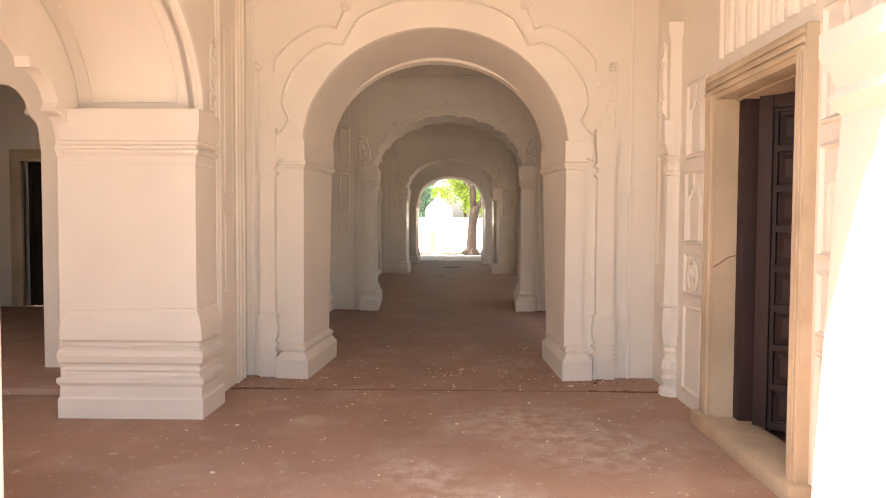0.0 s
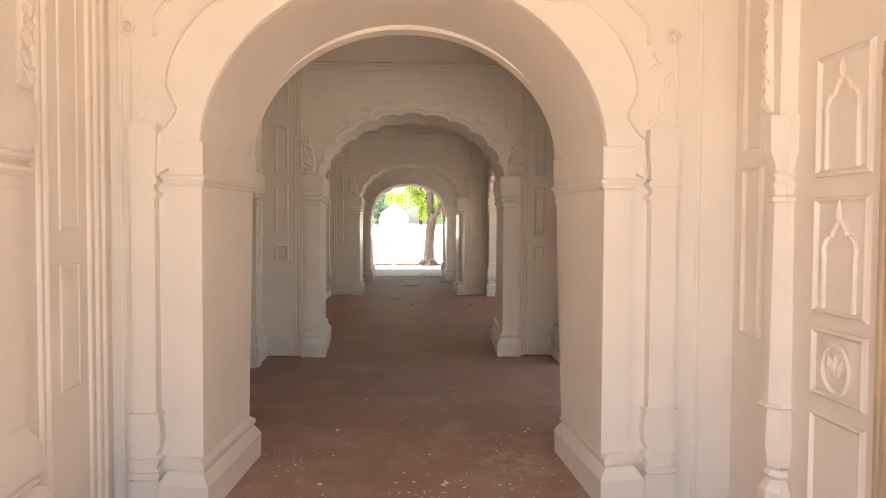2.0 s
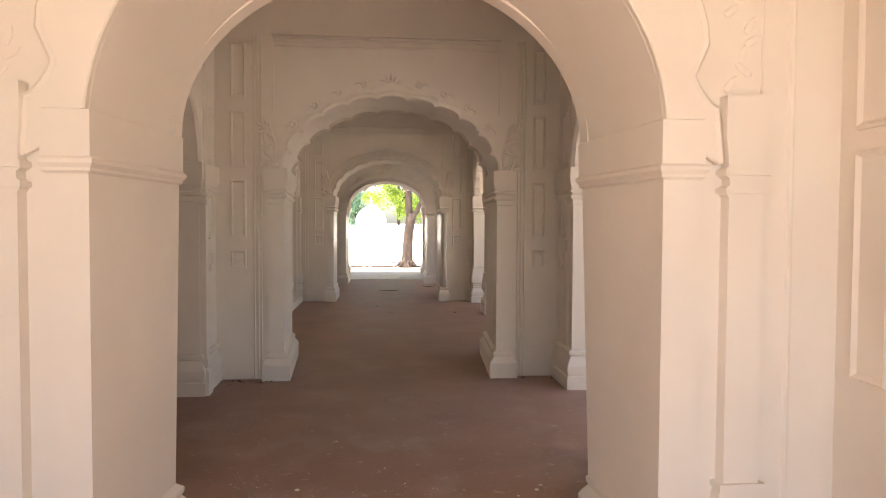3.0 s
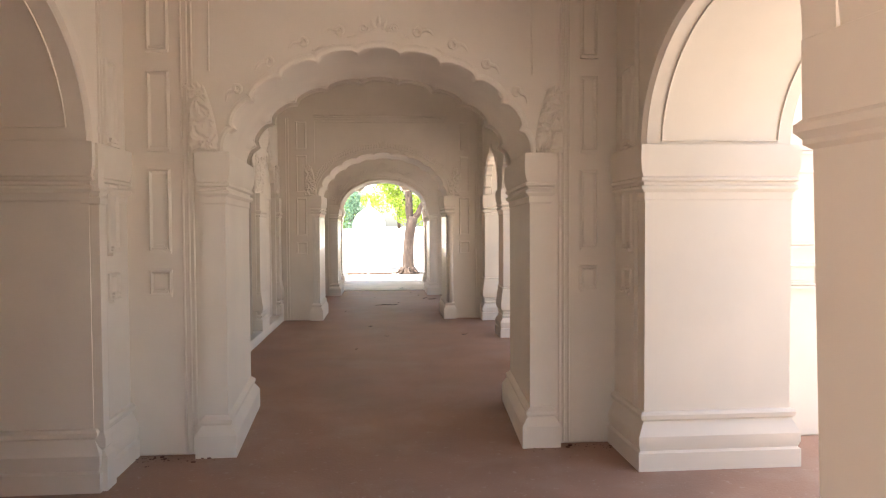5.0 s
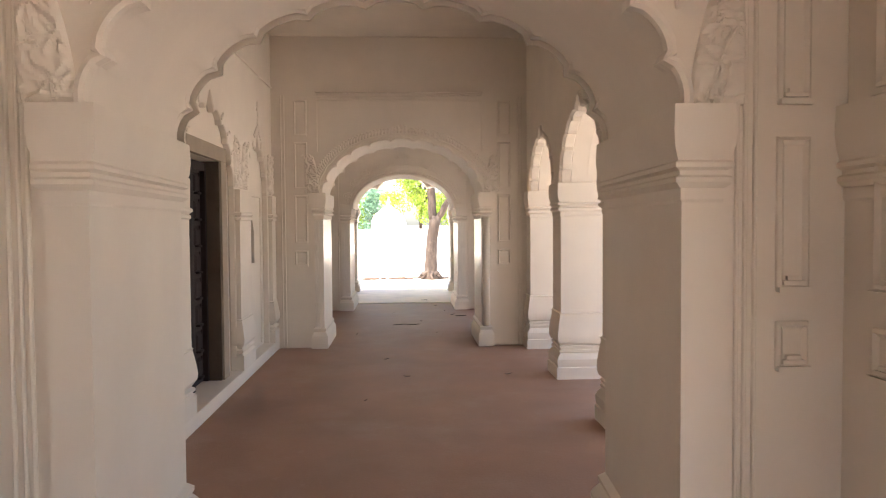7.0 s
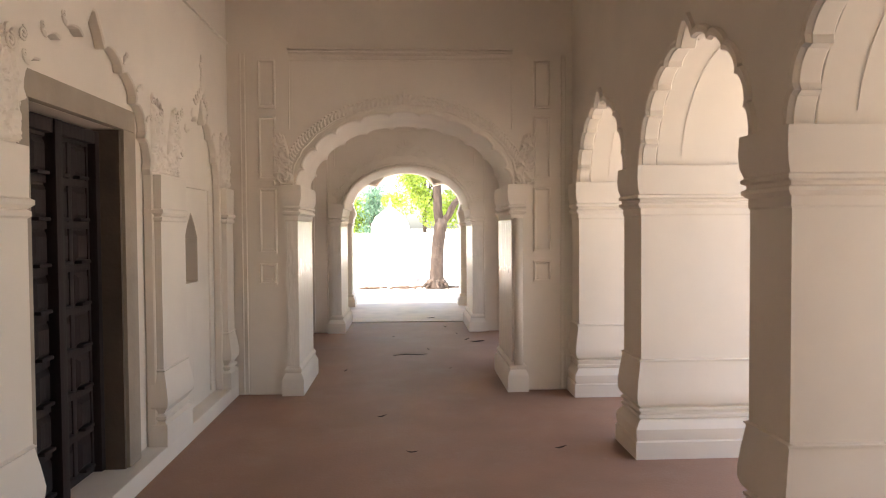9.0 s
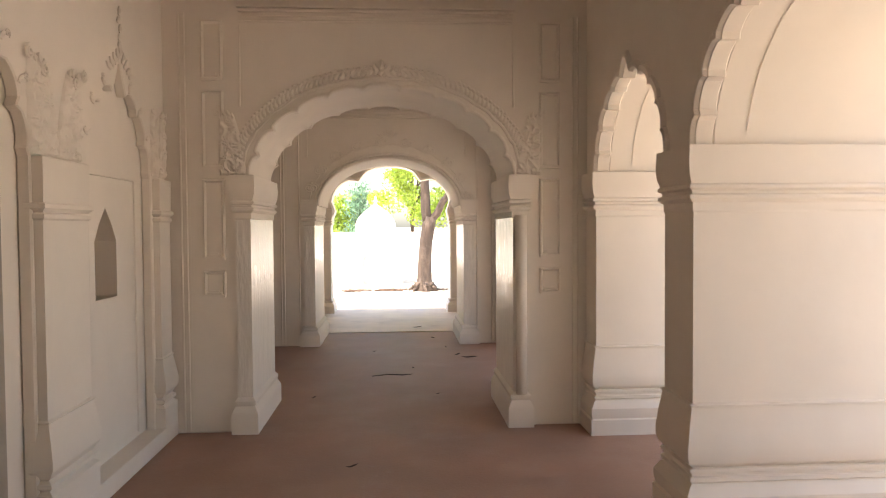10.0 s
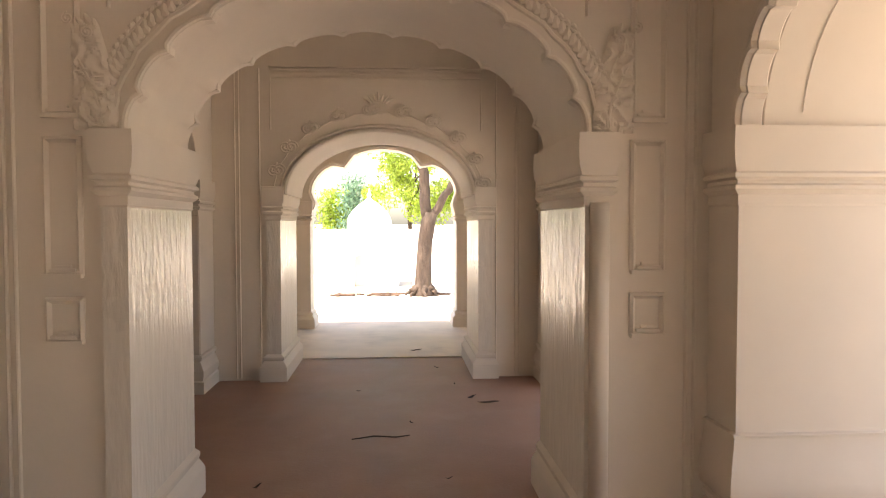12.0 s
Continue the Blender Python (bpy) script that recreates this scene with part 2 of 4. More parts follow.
def loft(x0, x1, y0, y1, profile, bm=None):
    """A block whose plan is a rectangle, grown by the profile's (offset, z) steps."""
    bm = bm or bmesh.new()
    rings = []
    for off, z in profile:
        rings.append([bm.verts.new(c) for c in ((x0 - off, y0 - off, z), (x1 + off, y0 - off, z), (x1 + off, y1 + off, z), (x0 - off, y1 + off, z))])
    bm.faces.new(list(reversed(rings[0])))
    bm.faces.new(rings[-1])
    for a, b in zip(rings, rings[1:]):
        for i in range(4):
            bm.faces.new((a[i], a[(i + 1) % 4], b[(i + 1) % 4], b[i]))
    return bm


# Mouldings as (offset, height) steps.
def base_profile(h=0.26, out=0.06):
    return [(out, 0), (out, h * 0.55), (out * 0.85, h * 0.62), (out * 0.55, h * 0.72), (out * 0.35, h * 0.78), (out * 0.5, h * 0.84), (out * 0.5, h * 0.92), (out * 0.1, h), (0, h * 1.02)]


def tall_base_profile():
    return [(0.055, 0), (0.055, 0.12), (0.045, 0.135), (0.045, 0.20), (0.06, 0.225), (0.06, 0.25), (0.025, 0.265), (0.025, 0.285), (0.04, 0.30), (0.025, 0.315),
            (0.025, 0.33), (0.05, 0.35), (0.06, 0.39), (0.05, 0.425), (0.02, 0.44), (0.035, 0.455), (0.02, 0.47), (0.045, 0.49), (0.045, 0.54), (0.03, 0.62), (0.008, 0.66), (0.008, 0.68), (0, 0.685)]


def low_base_profile():
    return [(0.05, 0), (0.05, 0.11), (0.035, 0.122), (0.048, 0.16), (0.048, 0.21), (0.02, 0.27), (0.006, 0.295), (0.025, 0.31), (0.03, 0.335), (0.02, 0.35), (0.0, 0.355)]


def arcade_base_profile():
    return [(0.05, 0), (0.05, 0.115), (0.037, 0.125), (0.046, 0.16), (0.046, 0.20), (0.022, 0.243), (0.002, 0.262), (0.016, 0.272), (0.016, 0.292), (0.002, 0.298), (0.002, 0.312), (0.018, 0.32), (0.018, 0.335),
            (0.0, 0.342), (0.026, 0.365), (0.037, 0.40), (0.037, 0.45), (0.026, 0.54), (0.010, 0.64), (0.010, 0.652), (0.018, 0.656), (0.018, 0.664), (0.0, 0.67)]


def cap_profile(z0=1.62):
    return [(0, z0), (0.006, z0 + 0.01), (0.006, z0 + 0.05), (0.014, z0 + 0.055), (0.03, z0 + 0.07), (0.03, z0 + 0.085), (0.012, z0 + 0.095), (0.012, z0 + 0.11),
            (0.032, z0 + 0.12), (0.032, z0 + 0.135), (0.02, z0 + 0.145), (0.035, z0 + 0.19), (0.04, z0 + 0.25), (0.036, z0 + 0.335), (0.0, z0 + 0.34)]


def panel(axis, u0, u1, z0, z1, d, out, raised=0.02, border=0.03, hood=True):
    """A framed wall panel: a moulded frame with a lower field and a small ledge under it. out is -1 or 1: the way it faces along the depth."""
    bm = bmesh.new()
    def ring(inset, depth):
        return [bm.verts.new(place(axis, u, d + out * depth, z)) for u, z in ((u0 + inset, z0 + inset), (u1 - inset, z0 + inset), (u1 - inset, z1 - inset), (u0 + inset, z1 - inset))]
    rings = [ring(0, -0.004), ring(0.004, raised * 0.6), ring(border * 0.5, raised), ring(border * 0.8, raised * 0.5), ring(border, 0.004), ring(border + 0.02, 0.005)]
    for a, b in zip(rings, rings[1:]):
        for i in range(4):
            bm.faces.new((a[i], a[(i + 1) % 4], b[(i + 1) % 4], b[i]))
    bm.faces.new(rings[-1])
    if hood:
        c = (u0 + u1) / 2
        w = (u1 - u0) / 2
        for k, (zz, hh, ww, oo) in enumerate(((z0 - 0.006, 0.018, w * 0.95, raised * 1.7), (z0 + 0.02, 0.014, w * 0.65, raised * 1.4), (z0 + 0.036, 0.014, w * 0.4, raised * 1.2))):
            t = bmesh.new()
            bmesh.ops.create_cube(t, size=1)
            for v in t.verts:
                v.co = place(axis, c + v.co.x * 2 * ww, d + out * (v.co.y + 0.5) * oo, zz + (v.co.z + 0.5) * hh)
            join(bm, t)
    return bm


def ribs(axis, us, z0, z1, d, out, width=0.02, raised=0.014):
    bm = bmesh.new()
    for u in us:
        prof = ((-width / 2, -0.003), (-width * 0.3, raised * 0.8), (0, raised), (width * 0.3, raised * 0.8), (width / 2, -0.003))
        lo = [bm.verts.new(place(axis, u + a, d + out * b, z0)) for a, b in prof]
        hi = [bm.verts.new(place(axis, u + a, d + out * b, z1)) for a, b in prof]
        for i in range(4):
            bm.faces.new((lo[i], lo[i + 1], hi[i + 1], hi[i]))
        bm.faces.new(lo)
        bm.faces.new(hi)
    return bm


def tube(points, radius, bm=None, sides=6, taper=None):
    bm = bm or bmesh.new()
    pts = [Vector(p) for p in points]
    rings = []
    ways = [(pts[min(len(pts) - 1, i + 1)] - pts[max(0, i - 1)]).normalized() for i in range(len(pts))]
    ref = min((Vector((0, 0, 1)), Vector((0, 1, 0)), Vector((1, 0, 0))), key=lambda a: max(abs(t.dot(a)) for t in ways))
    for i, (p, t) in enumerate(zip(pts, ways)):
        a = t.cross(ref).normalized()
        b = t.cross(a)
        r = radius * (taper[i] if taper else 1)
        rings.append([bm.verts.new(p + (a * math.cos(k * math.tau / sides) + b * math.sin(k * math.tau / sides)) * r) for k in range(sides)])
    for q, r in zip(rings, rings[1:]):
        for k in range(sides):
            bm.faces.new((q[k], q[(k + 1) % sides], r[(k + 1) % sides], r[k]))
    bm.faces.new(rings[0])
    bm.faces.new(rings[-1])
    return bm


def scroll(axis, u, z, d, out, size, turn=1, bm=None, start=0.0):
    """A spiral volute lying on the wall."""
    bm = bm or bmesh.new()
    pts, taper = [], []
    for i in range(22):
        s = i / 21
        r = size * (1 - 0.8 * s)
        th = start + turn * s * 3.4 * math.pi
        pts.append(place(axis, u + r * math.cos(th), d + out * 0.012, z + r * math.sin(th)))
        taper.append(0.6 + 0.5 * s)
    tube(pts, size * 0.2, bm, 6, taper)
    return bm


def leaf_blob(bm, axis, u, z, d, out, length, width, ang, thick=0.02):
    t = bmesh.new()
    bmesh.ops.create_icosphere(t, subdivisions=1, radius=1)
    ca, sa = math.cos(ang), math.sin(ang)
    for v in t.verts:
        a, b, c = v.co.x * length / 2, v.co.y * width / 2 * (1 - 0.35 * v.co.x), v.co.z * thick
        v.co = place(axis, u + a * ca - b * sa, d + out * c, z + a * sa + b * ca)
    join(bm, t)


def acanthus(axis, u, z, d, out, side, w, h, rng, deep=1.0):
    """A foliage bracket over a capital: a slab of low, rounded carving under many coats of whitewash, with curled leaf tips along its ragged top. side: the way it leans."""
    bm = bmesh.new()
    nu, nv = 26, 56
    seed = Vector((rng.uniform(0, 50), rng.uniform(0, 50), rng.uniform(0, 50)))
    grid = []
    for j in range(nv + 1):
        v = j / nv
        row = []
        for i in range(nu + 1):
            a = i / nu
            lo = 0.45 * v ** 1.8
            uu = lo + (1.05 - lo) * a
            p = Vector((uu * w, v * h, 0.0)) * 16 + seed
            bend = p + Vector((noise.noise(p * 0.7), noise.noise(p * 0.7 + Vector((9, 0, 0))), 0)) * 1.1
            vein = 1 - abs(noise.noise(bend)) * 2.2
            frill = 1 - abs(noise.noise(bend * 2.3 + Vector((0, 5, 0)))) * 1.8
            rim = min(1.0, min(a, 1 - a) * 7, v * 14, (1 - v) * (9 + 5 * noise.noise(Vector((uu * 9, 3, 1)) + seed)))
            high = max(0.0, rim) ** 0.5 * (0.012 + deep * (0.021 * max(0.0, vein) ** 1.5 + 0.010 * max(0.0, frill)))
            row.append(bm.verts.new(place(axis, u + side * w * uu, d + out * (high - 0.003), z + h * v)))
        grid.append(row)
    for p, q in zip(grid, grid[1:]):
        for i in range(nu):
            bm.faces.new((p[i], p[i + 1], q[i + 1], q[i]))
    f = d + out * 0.008
    stem = [] if deep < 0.95 else [(u + side * w * (0.35 + 0.5 * (k / 7) ** 1.6), z + h * (0.05 + 0.6 * k / 7)) for k in range(8)]
    if stem:
        tube([place(axis, a, f + out * deep * 0.014, b) for a, b in stem], 0.008, bm, 6, [1.2 - 0.08 * k for k in range(8)])
    for uu, zz, ln in ((0.50, 0.99, 0.05), (0.66, 1.02, 0.065), (0.84, 1.01, 0.05)):
        leaf_blob(bm, axis, u + side * w * uu, z + h * zz, f, out, ln, ln * 0.5, math.pi / 2 - side * (uu - 0.3), deep * 0.02)
    scroll(axis, u + side * w * 0.62, z + h * 0.90, f + out * deep * 0.012, out, max(0.018, w * 0.15), -side, bm, math.pi / 2)
    scroll(axis, u + side * w * 1.08, z + h * 1.03, f, out, max(0.016, w * 0.14), -side, bm, math.pi / 2)
    return bm


def plain(name, bm, mat, label, category, kind="structure"):
    return tagged(part(name, bm, mat), label, category, kind=kind)


rng = random.Random(7)
TOP = 3.95
XL, XR = -1.62, 1.63          # faces of the long walls
L1X = -1.52                   # face of the first bay's left wall
THICK = 0.92                  # their thickness

# ---- ground, floors, ceiling ----
gm = bmesh.new()
bmesh.ops.create_grid(gm, x_segments=60, y_segments=60, size=1)
for v in gm.verts:
    v.co = Vector((math.copysign(abs(v.co.x) ** 3, v.co.x) * 1500, 20 + math.copysign(abs(v.co.y) ** 3, v.co.y) * 1500, -0.32 + 0.02 * noise.noise(v.co * 9)))
ground = plain("ground", gm, SAND, "pale dry sandy ground round the building", "ground")
floor = plain("floor", box(-7.5, 3.4, 0.35, 20.72, -0.32, 0.0), FLOOR, "worn red-brown cement floor with lime spatter", "floor")
floor_2 = plain("floor_2", box(-4.0, 4.0, 20.72, 23.75, -0.32, 0.012), PALEFLOOR, "paler floor strip by the far doorway", "floor")
ceiling = plain("ceiling", box(-7.0, XR + THICK + 0.4, 1.56, 23.5, TOP, TOP + 0.25), PLASTER, "plain whitewashed plaster ceiling", "ceiling")

# ---- cross walls with arches ----
def cross_wall(name, y0, y1, x0, x1, run, label, base=None, jamb=0.13, polished=False, cap_z=1.62, proud=0.025, cap=None, smooth_run=None):
    """smooth_run: the plain soffit between two thin plates whose edges follow run."""
    if smooth_run:
        wall = plain(name, prism(wall_loop(x0, x1, TOP, [smooth_run]), 'x', y0 + 0.09, y1 - 0.09), PLASTER, label, "wall")
        for ya, yb in ((y0, y0 + 0.089), (y1 - 0.089, y1)):
            part("arch_face", prism(wall_loop(x0, x1, TOP, [run]), 'x', ya, yb, 0.01), PLASTER, wall)
        part("soffit", fluted_soffit(run, smooth_run, y0 + 0.012, y1 - 0.012), PLASTER, wall, "soffit whose scallops melt into a plain vault", True)
    else:
        wall = plain(name, prism(wall_loop(x0, x1, TOP, [run]), 'x', y0, y1, 0.006), PLASTER, label, "wall")
    for side, e in ((-1, run[0][0]), (1, run[-1][0])):
        a, b = sorted((e - side * 0.012, e + side * jamb))
        prof = base or base_profile()
        top = prof[-1][1]
        part("jamb_base", loft(a, b, y0 - proud, y1 + proud, prof), PLASTER, wall, "moulded plaster jamb base")
        part("jamb_shaft", loft(a, b, y0 - proud + 0.002, y1 + proud - 0.002, [(0, top - 0.01), (0, cap_z + 0.01)]), POLISHED if polished else PLASTER, wall,
             "glossy polished plaster jamb" if polished else "")
        part("jamb_capital", loft(a, b, y0 - proud, y1 + proud, cap or cap_profile(cap_z)), PLASTER, wall, "moulded plaster capital band")
    return wall


def fluted_soffit(run, smooth_run, y0, y1, reach=0.34):
    """The underside of a cusped arch: the cusps of both edges fade into a plain vault. Both runs have as many points."""
    bm = bmesh.new()
    rows = []
    for k in range(17):
        q = k / 16
        y = y0 + (y1 - y0) * q
        near = min(y - y0, y1 - y) / reach
        f = 0.03 + 0.97 * max(0.0, 1 - near) ** 1.5
        rows.append([bm.verts.new((a[0] + (b[0] - a[0]) * f, y, a[1] + (b[1] - a[1]) * f - 0.0015)) for a, b in zip(smooth_run, run)])
    for p, q in zip(rows, rows[1:]):
        for i in range(len(p) - 1):
            bm.faces.new((p[i], p[i + 1], q[i + 1], q[i]))
    return bm


def splay(wall, c, y0, y1, f, rise=0.0, spring=1.93):
    """Widens (or, with f under 0, narrows) a cross wall's opening towards its far side; rise lifts its crown there."""
    seen = set()
    for ob in (wall, *wall.children):
        if ob.data.name in seen:
            continue
        seen.add(ob.data.name)
        for v in ob.data.vertices:
            s = (v.co.y - y0) / (y1 - y0)
            v.co.x = c + (v.co.x - c) * (1 + f * s)
            if spring < v.co.z < 3.0:
                v.co.z = spring + (v.co.z - spring) * (1 + rise * s)


def cornice(wall, y, z, x0, x1):
    bm = bmesh.new()
    add_box(bm, x0, x1, y - 0.045, y + 0.01, z, z + 0.022, 0.005)
    add_box(bm, x0 + 0.01, x1 - 0.01, y - 0.03, y + 0.01, z - 0.028, z - 0.006, 0.005)
    add_box(bm, x0 + 0.02, x1 - 0.02, y - 0.014, y + 0.01, z - 0.06, z - 0.045, 0.004)
    part("cornice", bm, PLASTER, wall, "thin moulded plaster ledge")
    part("field_frame", band([(x0 + 0.02, 2.5), (x0 + 0.02, z - 0.10), (x1 - 0.02, z - 0.10), (x1 - 0.02, 2.5)], 'x', y + 0.003, y - 0.012, 0.0, 0.02), PLASTER, wall)


def panel_column(wall, axis, u0, u1, d, out, rows, hood=True):
    for z0, z1 in rows:
        part("wall_panel", panel(axis, u0, u1, z0, z1, d, out, hood=hood), PLASTER, wall)


ROWS_B = ((1.05, 1.22), (1.33, 1.87), (1.985, 2.50), (2.62, 3.12))

# cross wall at the entrance, behind the first steps
run_z = lobes(0.0, 1.62, 1.95, 3.1, 9, 0.08)
wall_0 = plain("wall_0", prism(wall_loop(-7.0, XR + THICK, TOP, [lobes(-4.2, 1.3, 1.95, 2.9, 9, 0.08), run_z]), 'x', 1.56, 1.9, 0.006), PLASTER, "sunlit whitewashed entrance wall with cusped arches", "wall")


def round_column(x, y, parent, k_r=1.0):
    prof = [(0.17, 0), (0.17, 0.08), (0.12, 0.10), (0.16, 0.16), (0.19, 0.22), (0.16, 0.29), (0.10, 0.33), (0.14, 0.36), (0.10, 0.40), (0.16, 0.46), (0.20, 0.56), (0.19, 0.64), (0.13, 0.74),
            (0.145, 0.76), (0.185, 0.78), (0.135, 1.58), (0.16, 1.60), (0.16, 1.63), (0.12, 1.65), (0.17, 1.70), (0.12, 1.74), (0.15, 1.80), (0.20, 1.93), (0.20, 1.97)]
    bm = bmesh.new()
    rr = [[bm.verts.new((x + k_r * r * math.cos(k * math.tau / 24), y + k_r * r * math.sin(k * math.tau / 24), z)) for k in range(24)] for r, z in prof]
    for a, b in zip(rr, rr[1:]):
        for k in range(24):
            bm.faces.new((a[k], a[(k + 1) % 24], b[(k + 1) % 24], b[k]))
    bm.faces.new(rr[-1])
    bm.faces.new(list(reversed(rr[0])))
    part("column", bm, PLASTER, parent, "whitewashed baluster column with a bulbous foot", True)


part("pier_shaft", loft(1.55, 1.95, 1.70, 2.10, [(0.07, 0), (0.07, 0.1), (0.05, 0.12), (0.0, 1.64), (0.015, 1.66), (0.035, 1.70), (0.015, 1.74), (0.03, 1.80), (0.06, 1.86), (0.06, 1.95)]), PLASTER, wall_0,
     "sunlit whitewashed pier with a capital")
round_column(-1.765, 1.93, wall_0)

# first cross wall
run_a = lobes(-0.04, 1.035, 1.80, 2.73, 0, 0)
wall_1 = cross_wall("wall_1", 4.98, 5.70, XL - THICK, XR + THICK, run_a, "thick whitewashed cross wall with a plain round arch", cap_z=1.64,
                    cap=[(0, 1.64), (0.012, 1.65), (0.012, 1.66), (0.024, 1.675), (0.024, 1.69), (0.012, 1.70), (0.012, 1.86), (0.0, 1.865)])
part("arch_rim", prism([*[(u, z) for u, z in lobes(-0.04, 1.08, 1.86, 2.80, 0, 0)], *reversed([(u, z) for u, z in lobes(-0.04, 1.024, 1.86, 2.700, 0, 0)])], 'x', 5.66, 5.75), PLASTER, wall_1, "thin raised rim on the far side of the arch")
half_outline = [(-1.28, 1.70), (-1.26, 1.90), (-1.17, 2.03), (-0.753, 2.585)]
mirrored = [(-0.084 - x, z) for x, z in reversed(half_outline)]
outline = arcs(half_outline + mirrored, [0.0, -0.1, 0.27, 0.25, 0.27, -0.1, 0.0], 12)
part("spandrel", prism(outline + [(u, z) for u, z in reversed(run_a)], 'x', 4.985, 4.952, 0.006), PLASTER, wall_1, "raised flat spandrel inside the cusped outline")
part("cusped_outline", band(outline, 'x', 4.984, 4.943, -0.012, 0.022), PLASTER, wall_1, "raised cusped outline over the arch")
outline2 = arcs([(-1.29, 2.39), (-0.81, 2.72), (-0.745, 2.87)], [0.2, 0.0], 10)
part("cusped_outline", band(outline2, 'x', 4.982, 4.96, 0.0, 0.016), PLASTER, wall_1, "thin outer cusped outline")
part("cusped_outline", band([(-0.084 - x, z) for x, z in reversed(outline2)], 'x', 4.982, 4.96, 0.0, 0.016), PLASTER, wall_1, "thin outer cusped outline")
volutes = bmesh.new()
for sx in (-1, 1):
    for ux, uz in ((1.41, 2.43), (0.71, 2.90)):
        scroll('x', -0.042 + sx * ux * 0.98, uz, 4.978, -1, 0.045, sx, volutes)
part("volutes", volutes, PLASTER, wall_1, "small plaster volutes")


def baluster(axis, u0, u1, d, out, parent, thick=0.05, label="flat whitewashed baluster pilaster"):
    """A flat engaged column with a vase foot, rings and a bracket head."""
    c, w = (u0 + u1) / 2, (u1 - u0) / 2
    prof = [(1.12, 0), (1.12, 0.125), (0.95, 0.135), (0.95, 0.16), (1.02, 0.17), (1.02, 0.205), (0.9, 0.215), (0.9, 0.235), (1.02, 0.245), (1.02, 0.275), (0.86, 0.29), (1.08, 0.315), (1.2, 0.37),
            (1.16, 0.43), (1.0, 0.485), (1.0, 0.50), (0.9, 0.505), (0.88, 1.575), (1.0, 1.585), (1.0, 1.615), (0.85, 1.62), (0.85, 1.645), (1.05, 1.655), (1.05, 1.68), (0.92, 1.69), (0.96, 1.76), (1.04, 1.80), (1.04, 1.95)]
    loop = [(c + s * w, z) for s, z in prof] + [(c - s * w, z) for s, z in reversed(prof)]
    part("pilaster", prism(loop, axis, d - out * 0.004, d + out * thick), PLASTER, parent, label)
    for z in (0.148, 0.188, 0.26, 0.492, 1.60, 1.668):
        bm = bmesh.new()
        t = bmesh.new()
        bmesh.ops.create_cube(t, size=1)
        for v in t.verts:
            v.co = place(axis, c + v.co.x * 2.34 * w, d + out * (v.co.y + 0.5) * (thick + 0.014), z + v.co.z * 0.02)
        join(bm, t)
        part("pilaster_ring", bm, PLASTER, parent)


for u0, u1, s in ((-1.405, -1.275, -1), (1.21, 1.36, 1)):
    baluster('x', u0, u1, 4.98, -1, wall_1)
    faint = bmesh.new()
    for k in range(7):
        leaf_blob(faint, 'x', (u0 + u1) / 2 + rng.uniform(-0.05, 0.05), 2.0 + k * 0.055, 4.98, -1, 0.09, 0.035, rng.uniform(0.4, 2.7), 0.007)
    part("foliage_relief", faint, PLASTER, wall_1, "faint overpainted plaster foliage")
    part("rib", ribs('x', (u1 + 0.01 if s > 0 else u0 - 0.01,), 1.97, 2.40, 4.98, -1, 0.012, 0.008), PLASTER, wall_1)
part("corner_ribs", ribs('x', (-1.47, 1.49), 0.0, 3.2, 4.98, -1, 0.03, 0.012), PLASTER, wall_1)
splay(wall_1, -0.04, 4.98, 5.70, -0.085, -0.08, 1.80)
for ob in (wall_1, *wall_1.children):
    # the jambs lean: at their feet the opening hardly narrows
    if ob != wall_1 and not ob.name.startswith("jamb"):
        continue
    for v in ob.data.vertices:
        x, y, z = v.co
        if z > 1.79 or not 0.75 < abs(x) < 1.085:
            continue
        s = min(1.0, max(0.0, (y - 4.98) / 0.72))
        lean = 1 - z / 1.8
        v.co.x += lean * s * (0.06 if x > 0 else -0.035)
        if ob.name.startswith("jamb_base"):
            if x > 0:
                v.co.x += 0.028
            if y < 4.98:
                v.co.y -= 0.05 if x < 0 else 0.03

# second cross wall
run_b = lobes(0.028, 1.015, 1.93, 2.665, 11, 0.045)
wall_2 = cross_wall("wall_2", 9.09, 10.25, XL - THICK, 4.6, run_b, "thick whitewashed cross wall with a scalloped arch", cap_z=1.64, smooth_run=lobes(0.028, 1.015, 1.93, 2.665, 11, 0.0))
part("archivolt", band(run_b, 'x', 9.09, 9.062, -0.004, 0.045), PLASTER, wall_2, "raised scalloped rim")
part("archivolt", band(run_b, 'x', 10.25, 10.28, -0.03, 0.05), PLASTER, wall_2)
cornice(wall_2, 9.09, 3.2, -1.08, 1.06)
for s, u, p0, p1 in ((-1, -1.11, -1.465, -1.316), (1, 1.165, 1.375, 1.50)):
    part("foliage_relief", acanthus('x', u - s * 0.10, 1.975, 9.088, -1, s, 0.19, 0.42, rng), PLASTER, wall_2, "deep plaster foliage bracket")
    panel_column(wall_2, 'x', p0, p1, 9.09, -1, ROWS_B)
    part("rib", ribs('x', (u + s * 0.07, u + s * 0.10, u + s * 0.135), 0.02, 3.2, 9.09, -1), PLASTER, wall_2)
